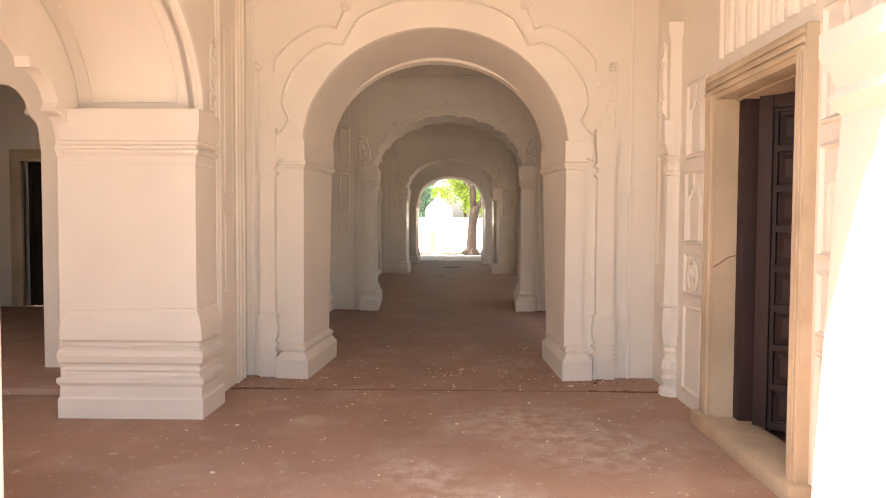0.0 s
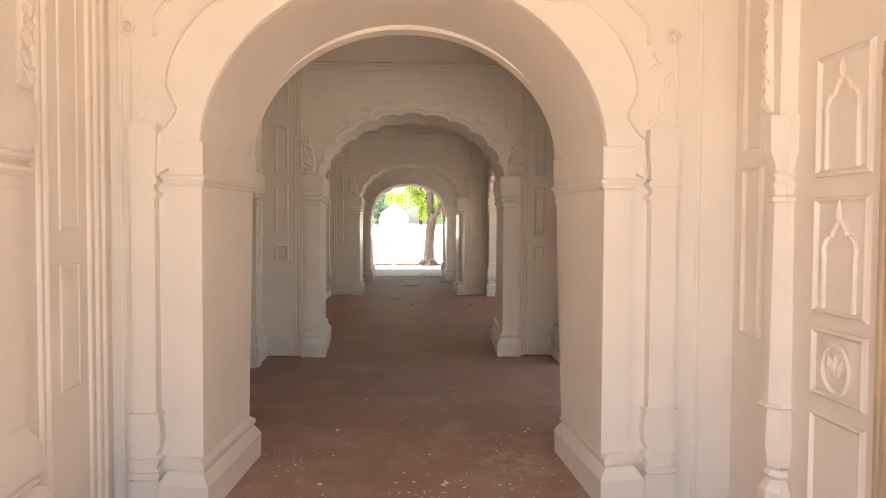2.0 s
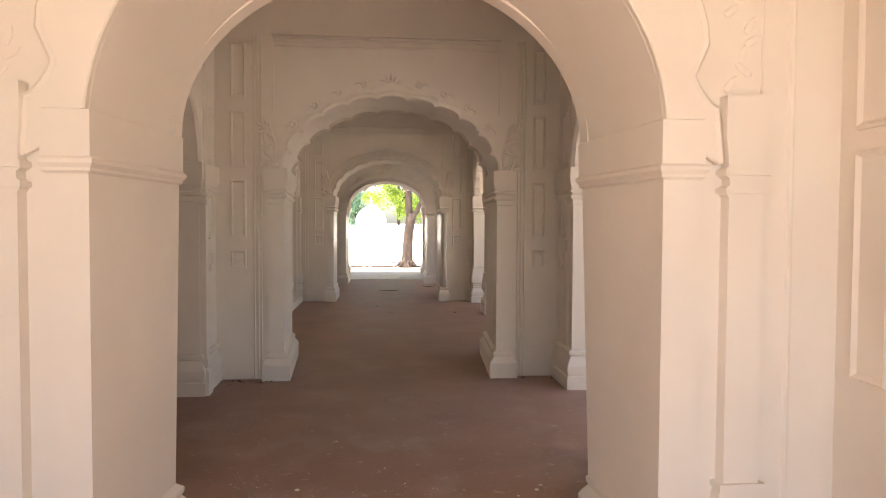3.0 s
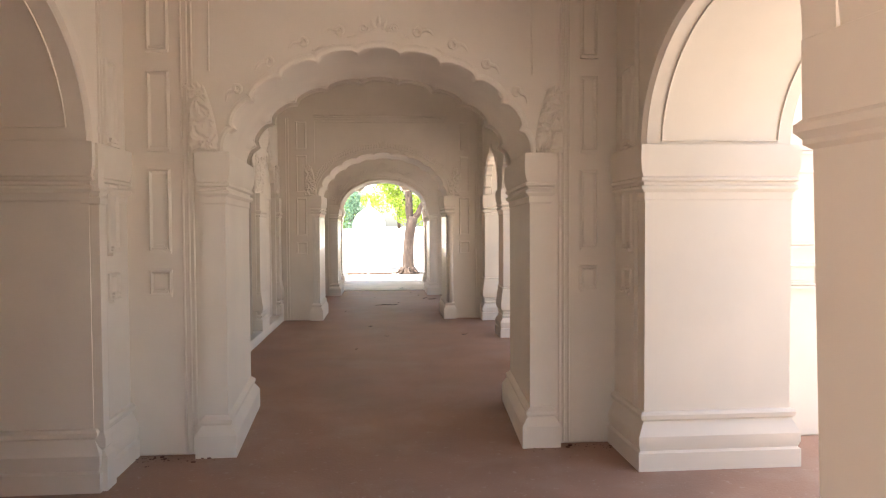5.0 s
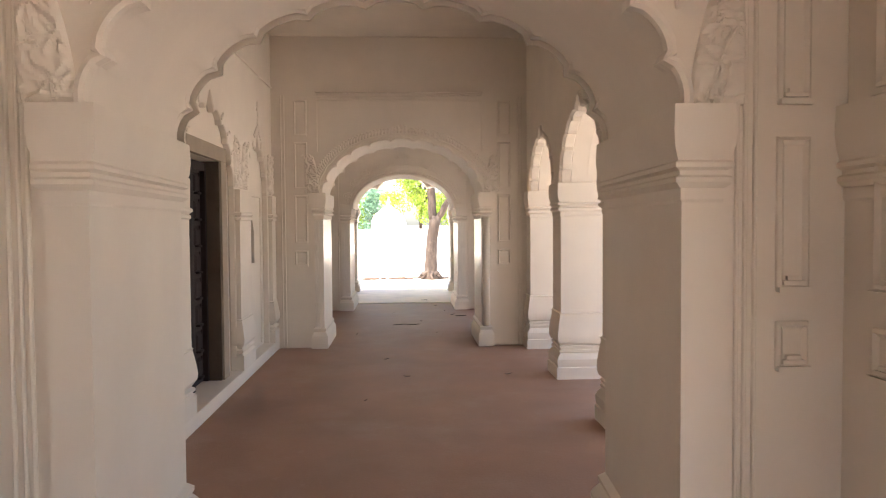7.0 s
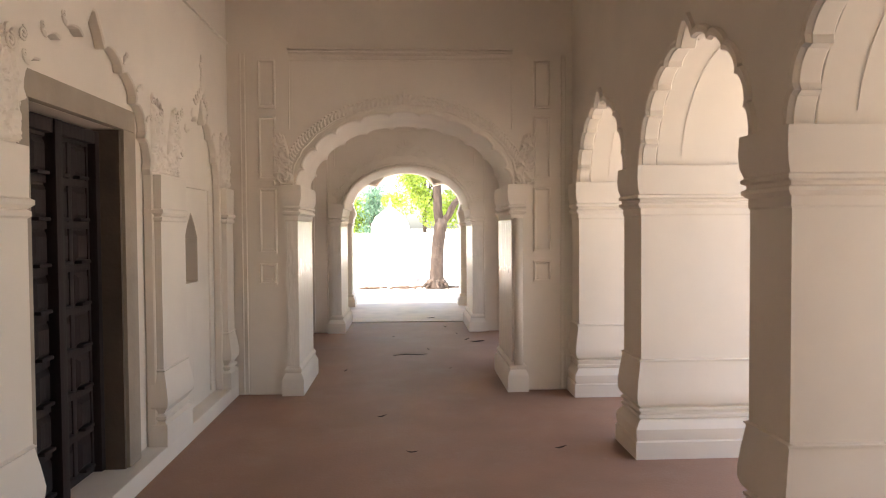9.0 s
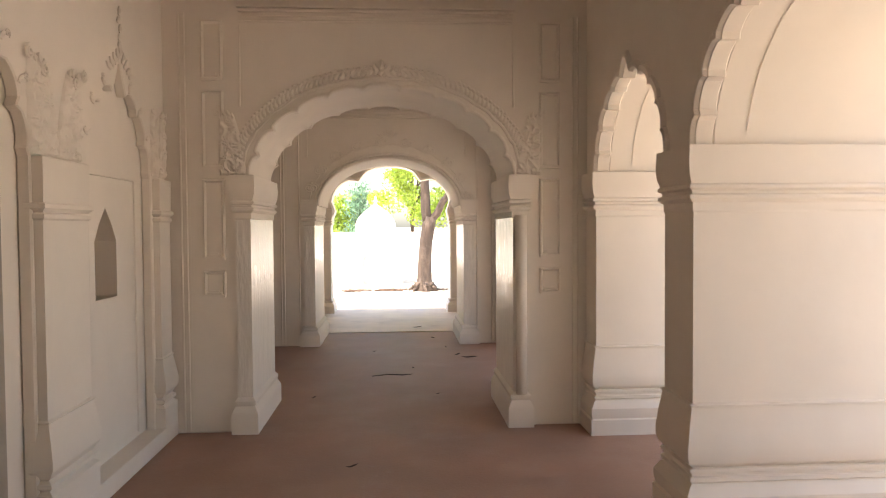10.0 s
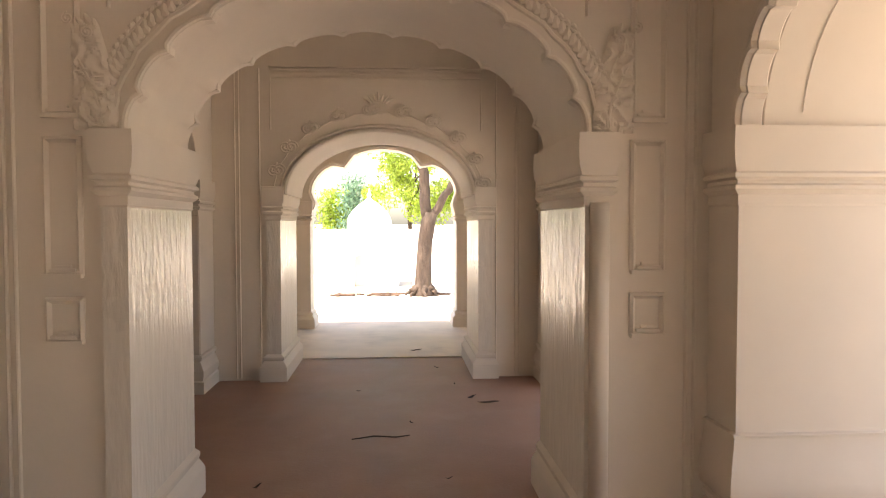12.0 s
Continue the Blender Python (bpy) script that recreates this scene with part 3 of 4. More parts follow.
def wave(bm, axis, u, z, d, out, size, lean, flip):
    """A running S-curl: a swelling stem that leans along the arch and rolls into a volute at its upper end."""
    ca, sa = math.cos(lean), math.sin(lean)
    pts, taper = [], []
    for i in range(20):
        q = i / 19
        if q < 0.45:
            a, b = -size * (1.5 - q / 0.45 * 1.5), size * (0.1 + 0.45 * math.sin(q / 0.45 * math.pi * 0.9))
        else:
            th = (q - 0.45) / 0.55 * 2.6 * math.pi
            r = size * 0.5 * (1 - 0.7 * th / (2.6 * math.pi))
            a, b = size * 0.25 + r * math.sin(th) - size * 0.05, r * math.cos(th) + size * 0.1
        a *= flip
        pts.append(place(axis, u + a * ca - b * sa, d + out * 0.008, z + a * sa + b * ca))
        taper.append(0.35 + 0.85 * math.sin(math.pi * min(1, q * 1.1)))
    tube(pts, size * 0.2, bm, 6, taper)


flourish = bmesh.new()
for i, (x, z) in enumerate(((0.27, 2.76), (0.50, 2.68), (0.72, 2.55), (0.92, 2.37))):
    for k in (-1, 1):
        wave(flourish, 'x', 0.028 + k * x, z, 9.088, -1, 0.062, -k * (0.22 + 0.2 * i), -k)
        leaf_blob(flourish, 'x', 0.028 + k * (x - 0.10), z - 0.02, 9.088, -1, 0.09, 0.024, -k * (0.3 + 0.2 * i), 0.012)
for k in range(-2, 3):
    leaf_blob(flourish, 'x', 0.028 + k * 0.036, 2.84 - abs(k) * 0.022, 9.088, -1, 0.10 - abs(k) * 0.012, 0.036, math.pi / 2 - k * 0.42, 0.016)
for k in (-1, 1):
    scroll('x', 0.028 + k * 0.10, 2.79, 9.088, -1, 0.034, k, flourish)
part("flourish", flourish, PLASTER, wall_2, "small plaster scrolls over the arch")
splay(wall_2, 0.028, 9.09, 10.25, 0.075, 0.075)
for x0 in (2.72, 3.25, 3.8):
    panel_column(wall_2, 'x', x0, x0 + 0.36, 9.09, -1, ROWS_B)

# third cross wall
run_c = lobes(0.03, 1.02, 1.93, 2.66, 11, 0.036)
wall_3 = cross_wall("wall_3", 15.7, 16.62, XL - THICK, XR + THICK, run_c, "thick whitewashed cross wall with a leaf-edged scalloped arch", polished=True, cap_z=1.64, jamb=0.10, base=base_profile(0.27, 0.045), smooth_run=lobes(0.03, 1.02, 1.93, 2.66, 11, 0.0))
part("archivolt", band(run_c, 'x', 15.7, 15.684, 0.0, 0.03), PLASTER, wall_3)
cornice(wall_3, 15.7, 3.24, -1.06, 1.06)
garland = bmesh.new()
edge = lobes(0.03, 1.09, 1.98, 2.74, 0, 0)
for off, rad in ((-0.02, 0.012), (0.058, 0.009)):
    line = []
    for i in range(1, len(edge) - 1):
        a, b = Vector(edge[i - 1]), Vector(edge[i + 1])
        th = math.atan2(b.y - a.y, b.x - a.x)
        o = off + 0.006 * math.sin(i * 2.3)
        line.append((edge[i][0] - o * math.sin(th), 15.695, edge[i][1] + o * math.cos(th)))
    tube(line, rad, garland, 6)
for i in range(1, len(edge) - 2):
    a, b = Vector(edge[i]), Vector(edge[i + 1])
    th = math.atan2(b.y - a.y, b.x - a.x)
    steps = max(1, round((b - a).length / 0.040))
    for n in range(steps):
        p = a.lerp(b, n / steps)
        lean = (0.65 if p.x > 0.03 else -0.65) * rng.uniform(0.8, 1.2)
        o = 0.026 + rng.uniform(-0.004, 0.004)
        leaf_blob(garland, 'x', p.x - o * math.sin(th), p.y + o * math.cos(th), 15.695, -1, rng.uniform(0.072, 0.085), 0.044, th + math.pi / 2 + lean, rng.uniform(0.014, 0.02))
        o = 0.066 + rng.uniform(-0.006, 0.006)
        leaf_blob(garland, 'x', p.x - o * math.sin(th), p.y + o * math.cos(th), 15.692, -1, 0.04, 0.03, th, rng.uniform(0.012, 0.018))
for k in (-2, -1, 0, 1, 2):
    leaf_blob(garland, 'x', 0.03 + k * 0.045, 2.82 - abs(k) * 0.022, 15.695, -1, 0.10 - abs(k) * 0.012, 0.055, math.pi / 2 - k * 0.35, 0.026)
for k in (-1, 1):
    scroll('x', 0.03 + k * 0.12, 2.785, 15.692, -1, 0.035, k, garland)
part("leaf_garland", garland, PLASTER, wall_3, "carved plaster leaf border")
for s, u, p0, p1 in ((-1, -1.10, -1.34, -1.17), (1, 1.16, 1.25, 1.42)):
    part("foliage_relief", acanthus('x', u - s * 0.09, 1.975, 15.698, -1, s, 0.19, 0.46, rng), PLASTER, wall_3, "deep plaster foliage bracket")
    panel_column(wall_3, 'x', p0, p1, 15.7, -1, ((1.05, 1.25), (1.34, 1.95), (2.03, 2.62), (2.7, 3.15)))
    part("rib", ribs('x', (u + s * 0.40, u + s * 0.36), 0.02, 3.2, 15.7, -1), PLASTER, wall_3)
part("column_shaft", tube([(1.10, 15.66, 0.26), (1.10, 15.66, 1.66)], 0.045, None, 14), PLASTER, wall_3, "slim engaged column", smooth=True)

# fourth cross wall
arch_d = lobes(0.03, 0.915, 1.86, 2.475, 0, 0)
run_d = [(-0.97, 1.855), *arch_d, (1.03, 1.855)]
wall_4 = cross_wall("wall_4", 19.64, 20.72, XL - THICK, XR + THICK, run_d, "whitewashed cross wall with a plain arch and garland", polished=True, cap_z=1.60)
part("archivolt", band(arch_d, 'x', 19.642, 19.60, 0.0, 0.05), PLASTER, wall_4, "raised round arch rim")
part("archivolt", band(arch_d, 'x', 19.642, 19.615, 0.052, 0.09), PLASTER, wall_4, "outer arch rim")
cornice(wall_4, 19.64, 3.11, -1.06, 1.06)
swag = bmesh.new()
edge = lobes(0.02, 1.04, 1.88, 2.67, 0, 0)
tube([place('x', u, 19.63, z + 0.014 * math.sin(i * 1.9)) for i, (u, z) in enumerate(edge)], 0.008, swag)
for i in range(3, 40, 4):
    for k in (-1, 1):
        scroll('x', edge[i][0] + k * 0.03, edge[i][1] + 0.035, 19.618, -1, 0.062, k, swag)
    leaf_blob(swag, 'x', edge[i][0], edge[i][1] + 0.08, 19.635, -1, 0.08, 0.055, math.pi / 2, 0.03)
for k in range(-3, 4):
    leaf_blob(swag, 'x', 0.015 + k * 0.035, 2.83 - abs(k) * 0.012, 19.635, -1, 0.12, 0.035, math.pi / 2 - k * 0.35, 0.025)
part("garland", swag, PLASTER, wall_4, "plaster garland of scrolls")
for s, u in ((-1, -1.16), (1, 1.2)):
    part("rib", ribs('x', (u, u + s * 0.2, u + s * 0.24), 0.02, 3.1, 19.64, -1), PLASTER, wall_4)

# far doorway
run_e = arcs([(-1.09, 1.70), (-1.0, 1.88), (-0.575, 2.405), (0.565, 2.42), (1.04, 1.88), (1.11, 1.70)], [-0.1, 0.33, 0.235, 0.33, -0.1])
wall_5 = cross_wall("wall_5", 23.1, 23.5, -4.0, 4.0, run_e, "outer whitewashed wall with a five-lobed doorway arch", cap_z=1.56, jamb=0.2)
part("archivolt", band(run_e, 'x', 23.1, 23.07, 0.02, 0.06), PLASTER, wall_5, "thin raised rim that follows the lobes")

# ---- long walls ----
def long_wall(name, d0, d1, y0, y1, runs, label, base=0.0):
    return plain(name, prism(wall_loop(y0, y1, TOP, runs, base), 'y', d0, d1, 0.006), PLASTER, label, "wall")


def pier(wall, x0, x1, y0, y1, base, cap_z=1.64):
    part("pier_base", loft(x0, x1, y0, y1, base), PLASTER, wall, "stacked mouldings at the foot of the pier")
    part("pier_shaft", loft(x0, x1, y0, y1, [(0.0, base[-1][1] - 0.01), (0.0, cap_z + 0.01)]), PLASTER, wall)
    part("pier_capital", loft(x0, x1, y0, y1, cap_profile(cap_z)), PLASTER, wall, "moulded capital band")


RX0, RX1 = XR, XR + THICK
# right, first bay: solid wall round the brown door
wall_6 = plain("wall_6", prism([(2.0, 0), (2.62, 0), (2.62, 1.97), (3.62, 1.97), (3.62, 0), (4.98, 0), (4.98, TOP), (2.0, TOP)], 'y', XR + 0.06, RX1), PLASTER,
               "whitewashed side wall with panels round a doorway", "wall")
bm = bmesh.new()
add_box(bm, RX1 + 0.002, 5.2, 1.95, 2.15, 0, TOP)
add_box(bm, RX1 + 0.002, 5.2, 4.6, 4.8, 0, TOP)
add_box(bm, 5.0, 5.2, 2.15, 4.6, 0, TOP)
add_box(bm, RX1 + 0.002, 5.2, 1.95, 4.8, TOP, TOP + 0.2)
wall_20 = plain("wall_20", bm, PLASTER, "plain walls of the dark room behind the door", "wall")
# right, second bay
run_r2 = lobes(7.65, 0.90, 1.95, 2.66, 0, 0)
wall_7 = long_wall("wall_7", RX0, RX1, 5.70, 9.09, [run_r2], "whitewashed side wall with a wide open arch")
# right, third bay
runs_r3 = [lobes(11.15, 0.68, 1.93, 2.60, 11, 0.034, 0.12), lobes(12.925, 0.765, 1.93, 2.62, 11, 0.034, 0.12), lobes(14.74, 0.69, 1.93, 2.58, 11, 0.034, 0.1)]
plain_r3 = [lobes(11.15, 0.68, 1.93, 2.62, 0, 0), lobes(12.925, 0.765, 1.93, 2.64, 0, 0), lobes(14.74, 0.69, 1.93, 2.60, 0, 0)]
AX1 = RX1 + 0.4
wall_8 = long_wall("wall_8", RX0 + 0.1, AX1 - 0.1, 10.25, 15.7, plain_r3, "whitewashed arcade wall with three cusped pointed arches")
for xa, xb in ((RX0, RX0 + 0.099), (AX1 - 0.099, AX1)):
    part("arch_face", prism(wall_loop(10.25, 15.7, TOP, runs_r3), 'y', xa, xb, 0.008), PLASTER, wall_8)
for c, hw, cr in ((12.925, 0.765, 2.64), (14.74, 0.69, 2.60), (11.15, 0.68, 2.62)):
    for xx in (RX0 + 0.27, AX1 - 0.26):
        lip = [(u, z) for u, z in lobes(c, hw - 0.004, 1.93, cr - 0.004, 0, 0) if z > 1.99]
        part("soffit_line", tube([(xx, u, z) for u, z in lip], 0.0022, None, 5), PLASTER, wall_8)
run_r4 = lobes(18.25, 0.9, 1.93, 2.7, 9, 0.04)
wall_9 = long_wall("wall_9", RX0, RX1, 16.62, 19.64, [run_r4], "whitewashed side wall with an open arch")
wall_10 = plain("wall_10", box(RX0, RX1, 20.72, 23.1, 0, TOP), PLASTER, "plain whitewashed side wall", "wall")
LX0, LX1 = XL - THICK, XL
run_l1 = lobes(2.905, 0.985, 1.86, 2.63, 0, 0)
wall_11 = long_wall("wall_11", -2.26, L1X, 1.9, 4.98, [run_l1], "whitewashed side wall with a wide open arch")
run_l2 = lobes(7.56, 0.955, 1.93, 2.75, 0, 0)
wall_12 = long_wall("wall_12", LX0, LX1 + 0.02, 5.70, 9.09, [run_l2], "whitewashed side wall with a wide open arch")
run_l4 = lobes(18.25, 0.9, 1.93, 2.7, 9, 0.04)
wall_14 = long_wall("wall_14", LX0, LX1, 16.62, 19.64, [run_l4], "whitewashed side wall with an open arch")
wall_15 = plain("wall_15", box(LX0, LX1, 20.72, 23.1, 0, TOP), PLASTER, "plain whitewashed side wall", "wall")

# third bay, left: blind arches in front of a back wall with the dark door
LP = XL - 0.065
runs_l3 = [lobes(11.02, 0.52, 1.93, 2.5, 7, 0.05, 0.18), lobes(12.94, 0.80, 1.93, 2.64, 9, 0.06, 0.15), lobes(14.87, 0.52, 1.93, 2.5, 7, 0.05, 0.18)]
wall_13 = plain("wall_13", prism(wall_loop(10.25, 15.7, TOP, runs_l3, 0.12), 'y', LP, XL, 0.008), PLASTER, "whitewashed side wall of three blind cusped arches", "wall")
back = [(10.25, 0.12), (12.28, 0.12), (12.28, 2.17), (13.33, 2.17), (13.33, 0.12), (14.7648, 0.12), (14.7648, 1.14), (14.6, 1.14), (14.6, 1.50), (14.665, 1.60), (14.765, 1.71), (14.865, 1.60), (14.93, 1.50), (14.93, 1.14), (14.7652, 1.14), (14.7652, 0.12), (15.7, 0.12), (15.7, TOP), (10.25, TOP)]
part("back_panel", prism(back, 'y', LP - 0.2, LP - 0.002), PLASTER, wall_13, "flat plaster behind the blind arches")
plinth = plain("plinth", box(XL - 0.62, XL + 0.07, 10.25, 15.7, 0, 0.125, 0.012), PLASTER, "low whitewashed ledge along the wall foot", "plinth")

for w, run, d, out in ((wall_7, run_r2, RX0, -1), (wall_12, run_l2, LX1 + 0.02, 1), (wall_11, run_l1, L1X + 0.02, 1)):
    part("archivolt", band(run, 'y', d, d + out * 0.03, 0.0, 0.10), PLASTER, w)
part("arch_order", prism(wall_loop(1.9, 4.10, 2.95, [run_l1]), 'y', L1X - 0.05, L1X + 0.02, 0.006), PLASTER, wall_11)


def soffit_frame(wall, run, xa, xb, z0):
    """A thin raised line that frames the soffit of a wide arch."""
    side = [(u, z) for u, z in run if z > z0]
    bm = bmesh.new()
    c = sum(u for u, _ in run) / len(run)
    inset = [(c + (u - c) * 0.995, z - 0.004) for u, z in side]
    for x in (xa, xb):
        tube([(x, u, z) for u, z in inset], 0.005, bm, 6)
    for u, z in (inset[0], inset[-1]):
        tube([(xa, u, z), (xb, u, z)], 0.005, bm, 6)
    part("soffit_frame", bm, PLASTER, wall, "thin raised line framing the arch soffit")


soffit_frame(wall_11, run_l1, -2.16, -1.62, 1.98)
soffit_frame(wall_7, run_r2, RX0 + 0.10, RX1 - 0.09, 2.0)
soffit_frame(wall_12, run_l2, LX0 + 0.09, LX1 - 0.09, 2.0)
for w, runs, d in ((wall_8, runs_r3, RX0), (wall_9, [run_r4], RX0)):
    for run in runs:
        part("archivolt", band(run, 'y', d, d - 0.025, 0.0, 0.05), PLASTER, w, "raised cusped rim")

pier(wall_7, RX0 - 0.003, RX1 + 0.003, 8.545, 9.09, low_base_profile())
pier(wall_7, RX0 - 0.003, RX1 + 0.003, 5.70, 6.715, low_base_profile(), 1.72)
pier(wall_12, LX0 - 0.003, LX1 + 0.023, 8.505, 9.09, low_base_profile())
pier(wall_12, LX0 - 0.003, LX1 + 0.023, 5.70, 6.615, low_base_profile())
part("arch_face", prism(wall_loop(1.9, 4.98, TOP, [lobes(2.86, 0.94, 1.62, 2.28, 7, 0.085)]), 'y', -2.36, -2.262, 0.006), PLASTER, wall_11, "lower cusped arch on the gallery side")
pier(wall_11, -2.285, -1.488, 3.79, 4.10, tall_base_profile(), 1.58)
part("foliage_relief", acanthus('y', 4.11, 1.97, L1X, 1, 1, 0.13, 0.48, rng, 0.5), PLASTER, wall_11, "low plaster foliage bracket")
part("rib", ribs('y', (4.27, 4.33, 4.72, 4.80, 4.88), 0.0, 3.2, L1X, 1, 0.03, 0.016), PLASTER, wall_11)
for z0, z1 in ((0.72, 1.28), (1.42, 2.6)):
    part("wall_panel", panel('y', 4.44, 4.62, z0, z1, L1X, 1, 0.008, 0.022, False), PLASTER, wall_11)
for a, b in ((10.25, 10.48), (11.82, 12.165), (13.685, 14.055), (15.425, 15.7)):
    pier(wall_8, RX0 - 0.003, AX1 + 0.003, a - 0.004, b + 0.004, arcade_base_profile())
for w, x0, x1 in ((wall_9, RX0 + 0.01, RX1 - 0.02), (wall_14, LX0 + 0.02, LX1 - 0.01)):
    pier(w, x0, x1, 16.62, 17.36, low_base_profile())
    pier(w, x0, x1, 19.14, 19.64, low_base_profile())
for yy in (8.62, 6.25):
    panel_column(wall_7, 'y', yy + 0.13, yy + 0.30, RX0 - 0.003, -1, ROWS_B[:3])
    part("rib", ribs('y', (yy + 0.05, yy + 0.09), 0.02, 3.2, RX0, -1), PLASTER, wall_7)
    panel_column(wall_12, 'y', yy + 0.13, yy + 0.30, LX1 + 0.023, 1, ROWS_B[:3])
    part("rib", ribs('y', (yy + 0.05, yy + 0.09), 0.02, 3.2, LX1 + 0.02, 1), PLASTER, wall_12)

for w, x0, x1, y in ((wall_12, LX1 - 0.01, LX1 + 0.075, 8.512),):
    part("corner_shaft", loft(x0, x1, y, y + 0.085, [(0.025, 0), (0.025, 0.2), (0.0, 0.23), (0.015, 0.25), (0.015, 0.3), (0.0, 0.33), (0, 1.62), (0.012, 1.63), (0.012, 1.66), (0.0, 1.67), (0.015, 1.7), (0.0, 1.72), (0.0, 1.97)]), PLASTER, w, "slim corner shaft")

# pilasters of the blind arches
def square_pilaster(wall, y0, y1, d, out, thick=0.06):
    x0, x1 = sorted((d - out * 0.01, d + out * thick))
    prof = [(0.025, 0.12), (0.025, 0.27), (0.0, 0.29), (0.018, 0.305), (0.018, 0.325), (-0.005, 0.34), (0.03, 0.39), (0.035, 0.44), (0.02, 0.54), (0.005, 0.62), (0.012, 0.63), (0.0, 0.64), (0, 1.62),
            (0.012, 1.63), (0.012, 1.65), (0.0, 1.66), (0.022, 1.68), (0.022, 1.70), (0.006, 1.71), (0.01, 1.93), (0.0, 1.935)]
    part("pilaster", loft(x0, x1, y0, y1, prof), PLASTER, wall, "whitewashed pilaster with a vase foot")


for y0, y1, s in ((11.66, 12.13, 0), (13.76, 14.26, 0), (15.43, 15.66, 0), (10.29, 10.41, 0)):
    square_pilaster(wall_13, y0, y1, XL, 1, 0.045)
    hw = (y1 - y0) / 2 + 0.02
    for sd in (1, -1):
        part("foliage_relief", acanthus('y', (y0 + y1) / 2, 1.95, XL + 0.004, 1, sd, hw, 0.46, rng, 0.8), PLASTER, wall_13, "deep plaster foliage bracket")
for run in runs_l3:
    tips = bmesh.new()
    for i in range(5, len(run) - 4, 6):
        a, b = Vector(run[i - 2]), Vector(run[i + 2])
        th = math.atan2(b.y - a.y, b.x - a.x)
        p = Vector(run[i]) + Vector((-math.sin(th), math.cos(th))) * 0.036
        if abs(i - len(run) // 2) > 3:
            leaf_blob(tips, 'y', p.x, p.y, XL, 1, 0.075, 0.034, th + math.pi / 2 + 0.3, 0.018)
            scroll('y', p.x - 0.035 * math.sin(th), p.y + 0.035 * math.cos(th), XL, 1, 0.022, 1 if i % 4 else -1, tips, th)
    part("leaf_tips", tips, PLASTER, wall_13, "small curled plaster leaves along the arch edge")
part("cornice", ribs('x', (0.0,), 10.26, 15.69, 0.0, 1, 0.03, 0.02), PLASTER, wall_13, "thin moulded plaster ledge").matrix_world = Matrix(((0, 1, 0, XL), (0, 0, 1, 0), (1, 0, 0, 3.30), (0, 0, 0, 1)))
for c in (11.02, 14.87):
    crest = bmesh.new()
    for k in range(-4, 5):
        leaf_blob(crest, 'y', c + k * 0.045, 2.70 - abs(k) * 0.03, XL, 1, 0.10, 0.04, math.pi / 2 - k * 0.3, 0.025)
    for k in range(5):
        leaf_blob(crest, 'y', c + rng.uniform(-0.015, 0.015), 2.74 + k * 0.055, XL, 1, 0.075, 0.06 - k * 0.006, math.pi / 2 + rng.uniform(-0.7, 0.7), 0.02)
    part("crest", crest, PLASTER, wall_13, "plaster leaf crest over the blind arch")
    part("field_frame", band([(c - 0.36, 0.16), (c - 0.36, 1.9), (c + 0.36, 1.9), (c + 0.36, 0.16)], 'y', LP - 0.004, LP + 0.012, 0.0, 0.03), PLASTER, wall_13)


# ---- doors ----
def leaf_door(name, label, axis_x, out, y0, y1, z0, z1, cols, rows, mat, studs=False):
    door = thing(name, label, "door", kind="structure")
    d = axis_x
    fr = 0.075
    def bx(ya, yb, za, zb, depth, bevel=0.006):
        x0, x1 = sorted((d, d + out * depth))
        return box(x0, x1, ya, yb, za, zb, bevel)
    part("door_leaf", bx(y0, y1, z0, z1, 0.03, 0), mat, door)
    for ya, yb in ((y0, y0 + fr), (y1 - fr, y1)):
        part("door_stile", bx(ya, yb, z0, z1, 0.085), mat, door)
    part("door_rail", bx(y0 + fr, y1 - fr, z1 - fr, z1, 0.085), mat, door)
    py0, py1, pz0, pz1 = y0 + fr, y1 - fr, z0 + 0.03, z1 - fr
    pw, ph = (py1 - py0) / cols, (pz1 - pz0) / rows
    for i in range(cols + 1):
        y = py0 + i * pw
        part("door_muntin", bx(y - 0.022, y + 0.022, pz0, pz1, 0.04 if studs else 0.06), mat, door)
    for k in range(rows + 1):
        z = pz0 + k * ph
        part("door_muntin", bx(py0, py1, z - 0.02, z + 0.02, 0.042 if studs else 0.062), mat, door)
    for i in range(cols):
        for k in range(rows):
            bm = bmesh.new()
            a0, a1, b0, b1 = py0 + i * pw + 0.03, py0 + (i + 1) * pw - 0.03, pz0 + k * ph + 0.03, pz0 + (k + 1) * ph - 0.03
            x0, x1 = d + out * 0.029, d + out * (0.05 if studs else 0.045)
            o = [bm.verts.new((x0, y, z)) for y, z in ((a0, b0), (a1, b0), (a1, b1), (a0, b1))]
            c = [bm.verts.new((x1, y, z)) for y, z in ((a0 + 0.03, b0 + 0.03), (a1 - 0.03, b0 + 0.03), (a1 - 0.03, b1 - 0.03), (a0 + 0.03, b1 - 0.03))]
            for q in range(4):
                bm.faces.new((o[q], o[(q + 1) % 4], c[(q + 1) % 4], c[q]))
            bm.faces.new(c)
            field = part("door_panel", bm, mat, door)
            if studs:
                part("door_boss", bx((a0 + a1) / 2 - 0.06, (a0 + a1) / 2 + 0.06, b0 - 0.008, b0 + 0.012, 0.072, 0.007), mat, field, "raised wooden boss")
    if studs:
        ym = (y0 + y1) / 2
        part("meeting_stile", bx(ym - 0.04, ym + 0.04, z0, z1, 0.095), mat, door, "raised meeting stile between the two leaves")
    return door


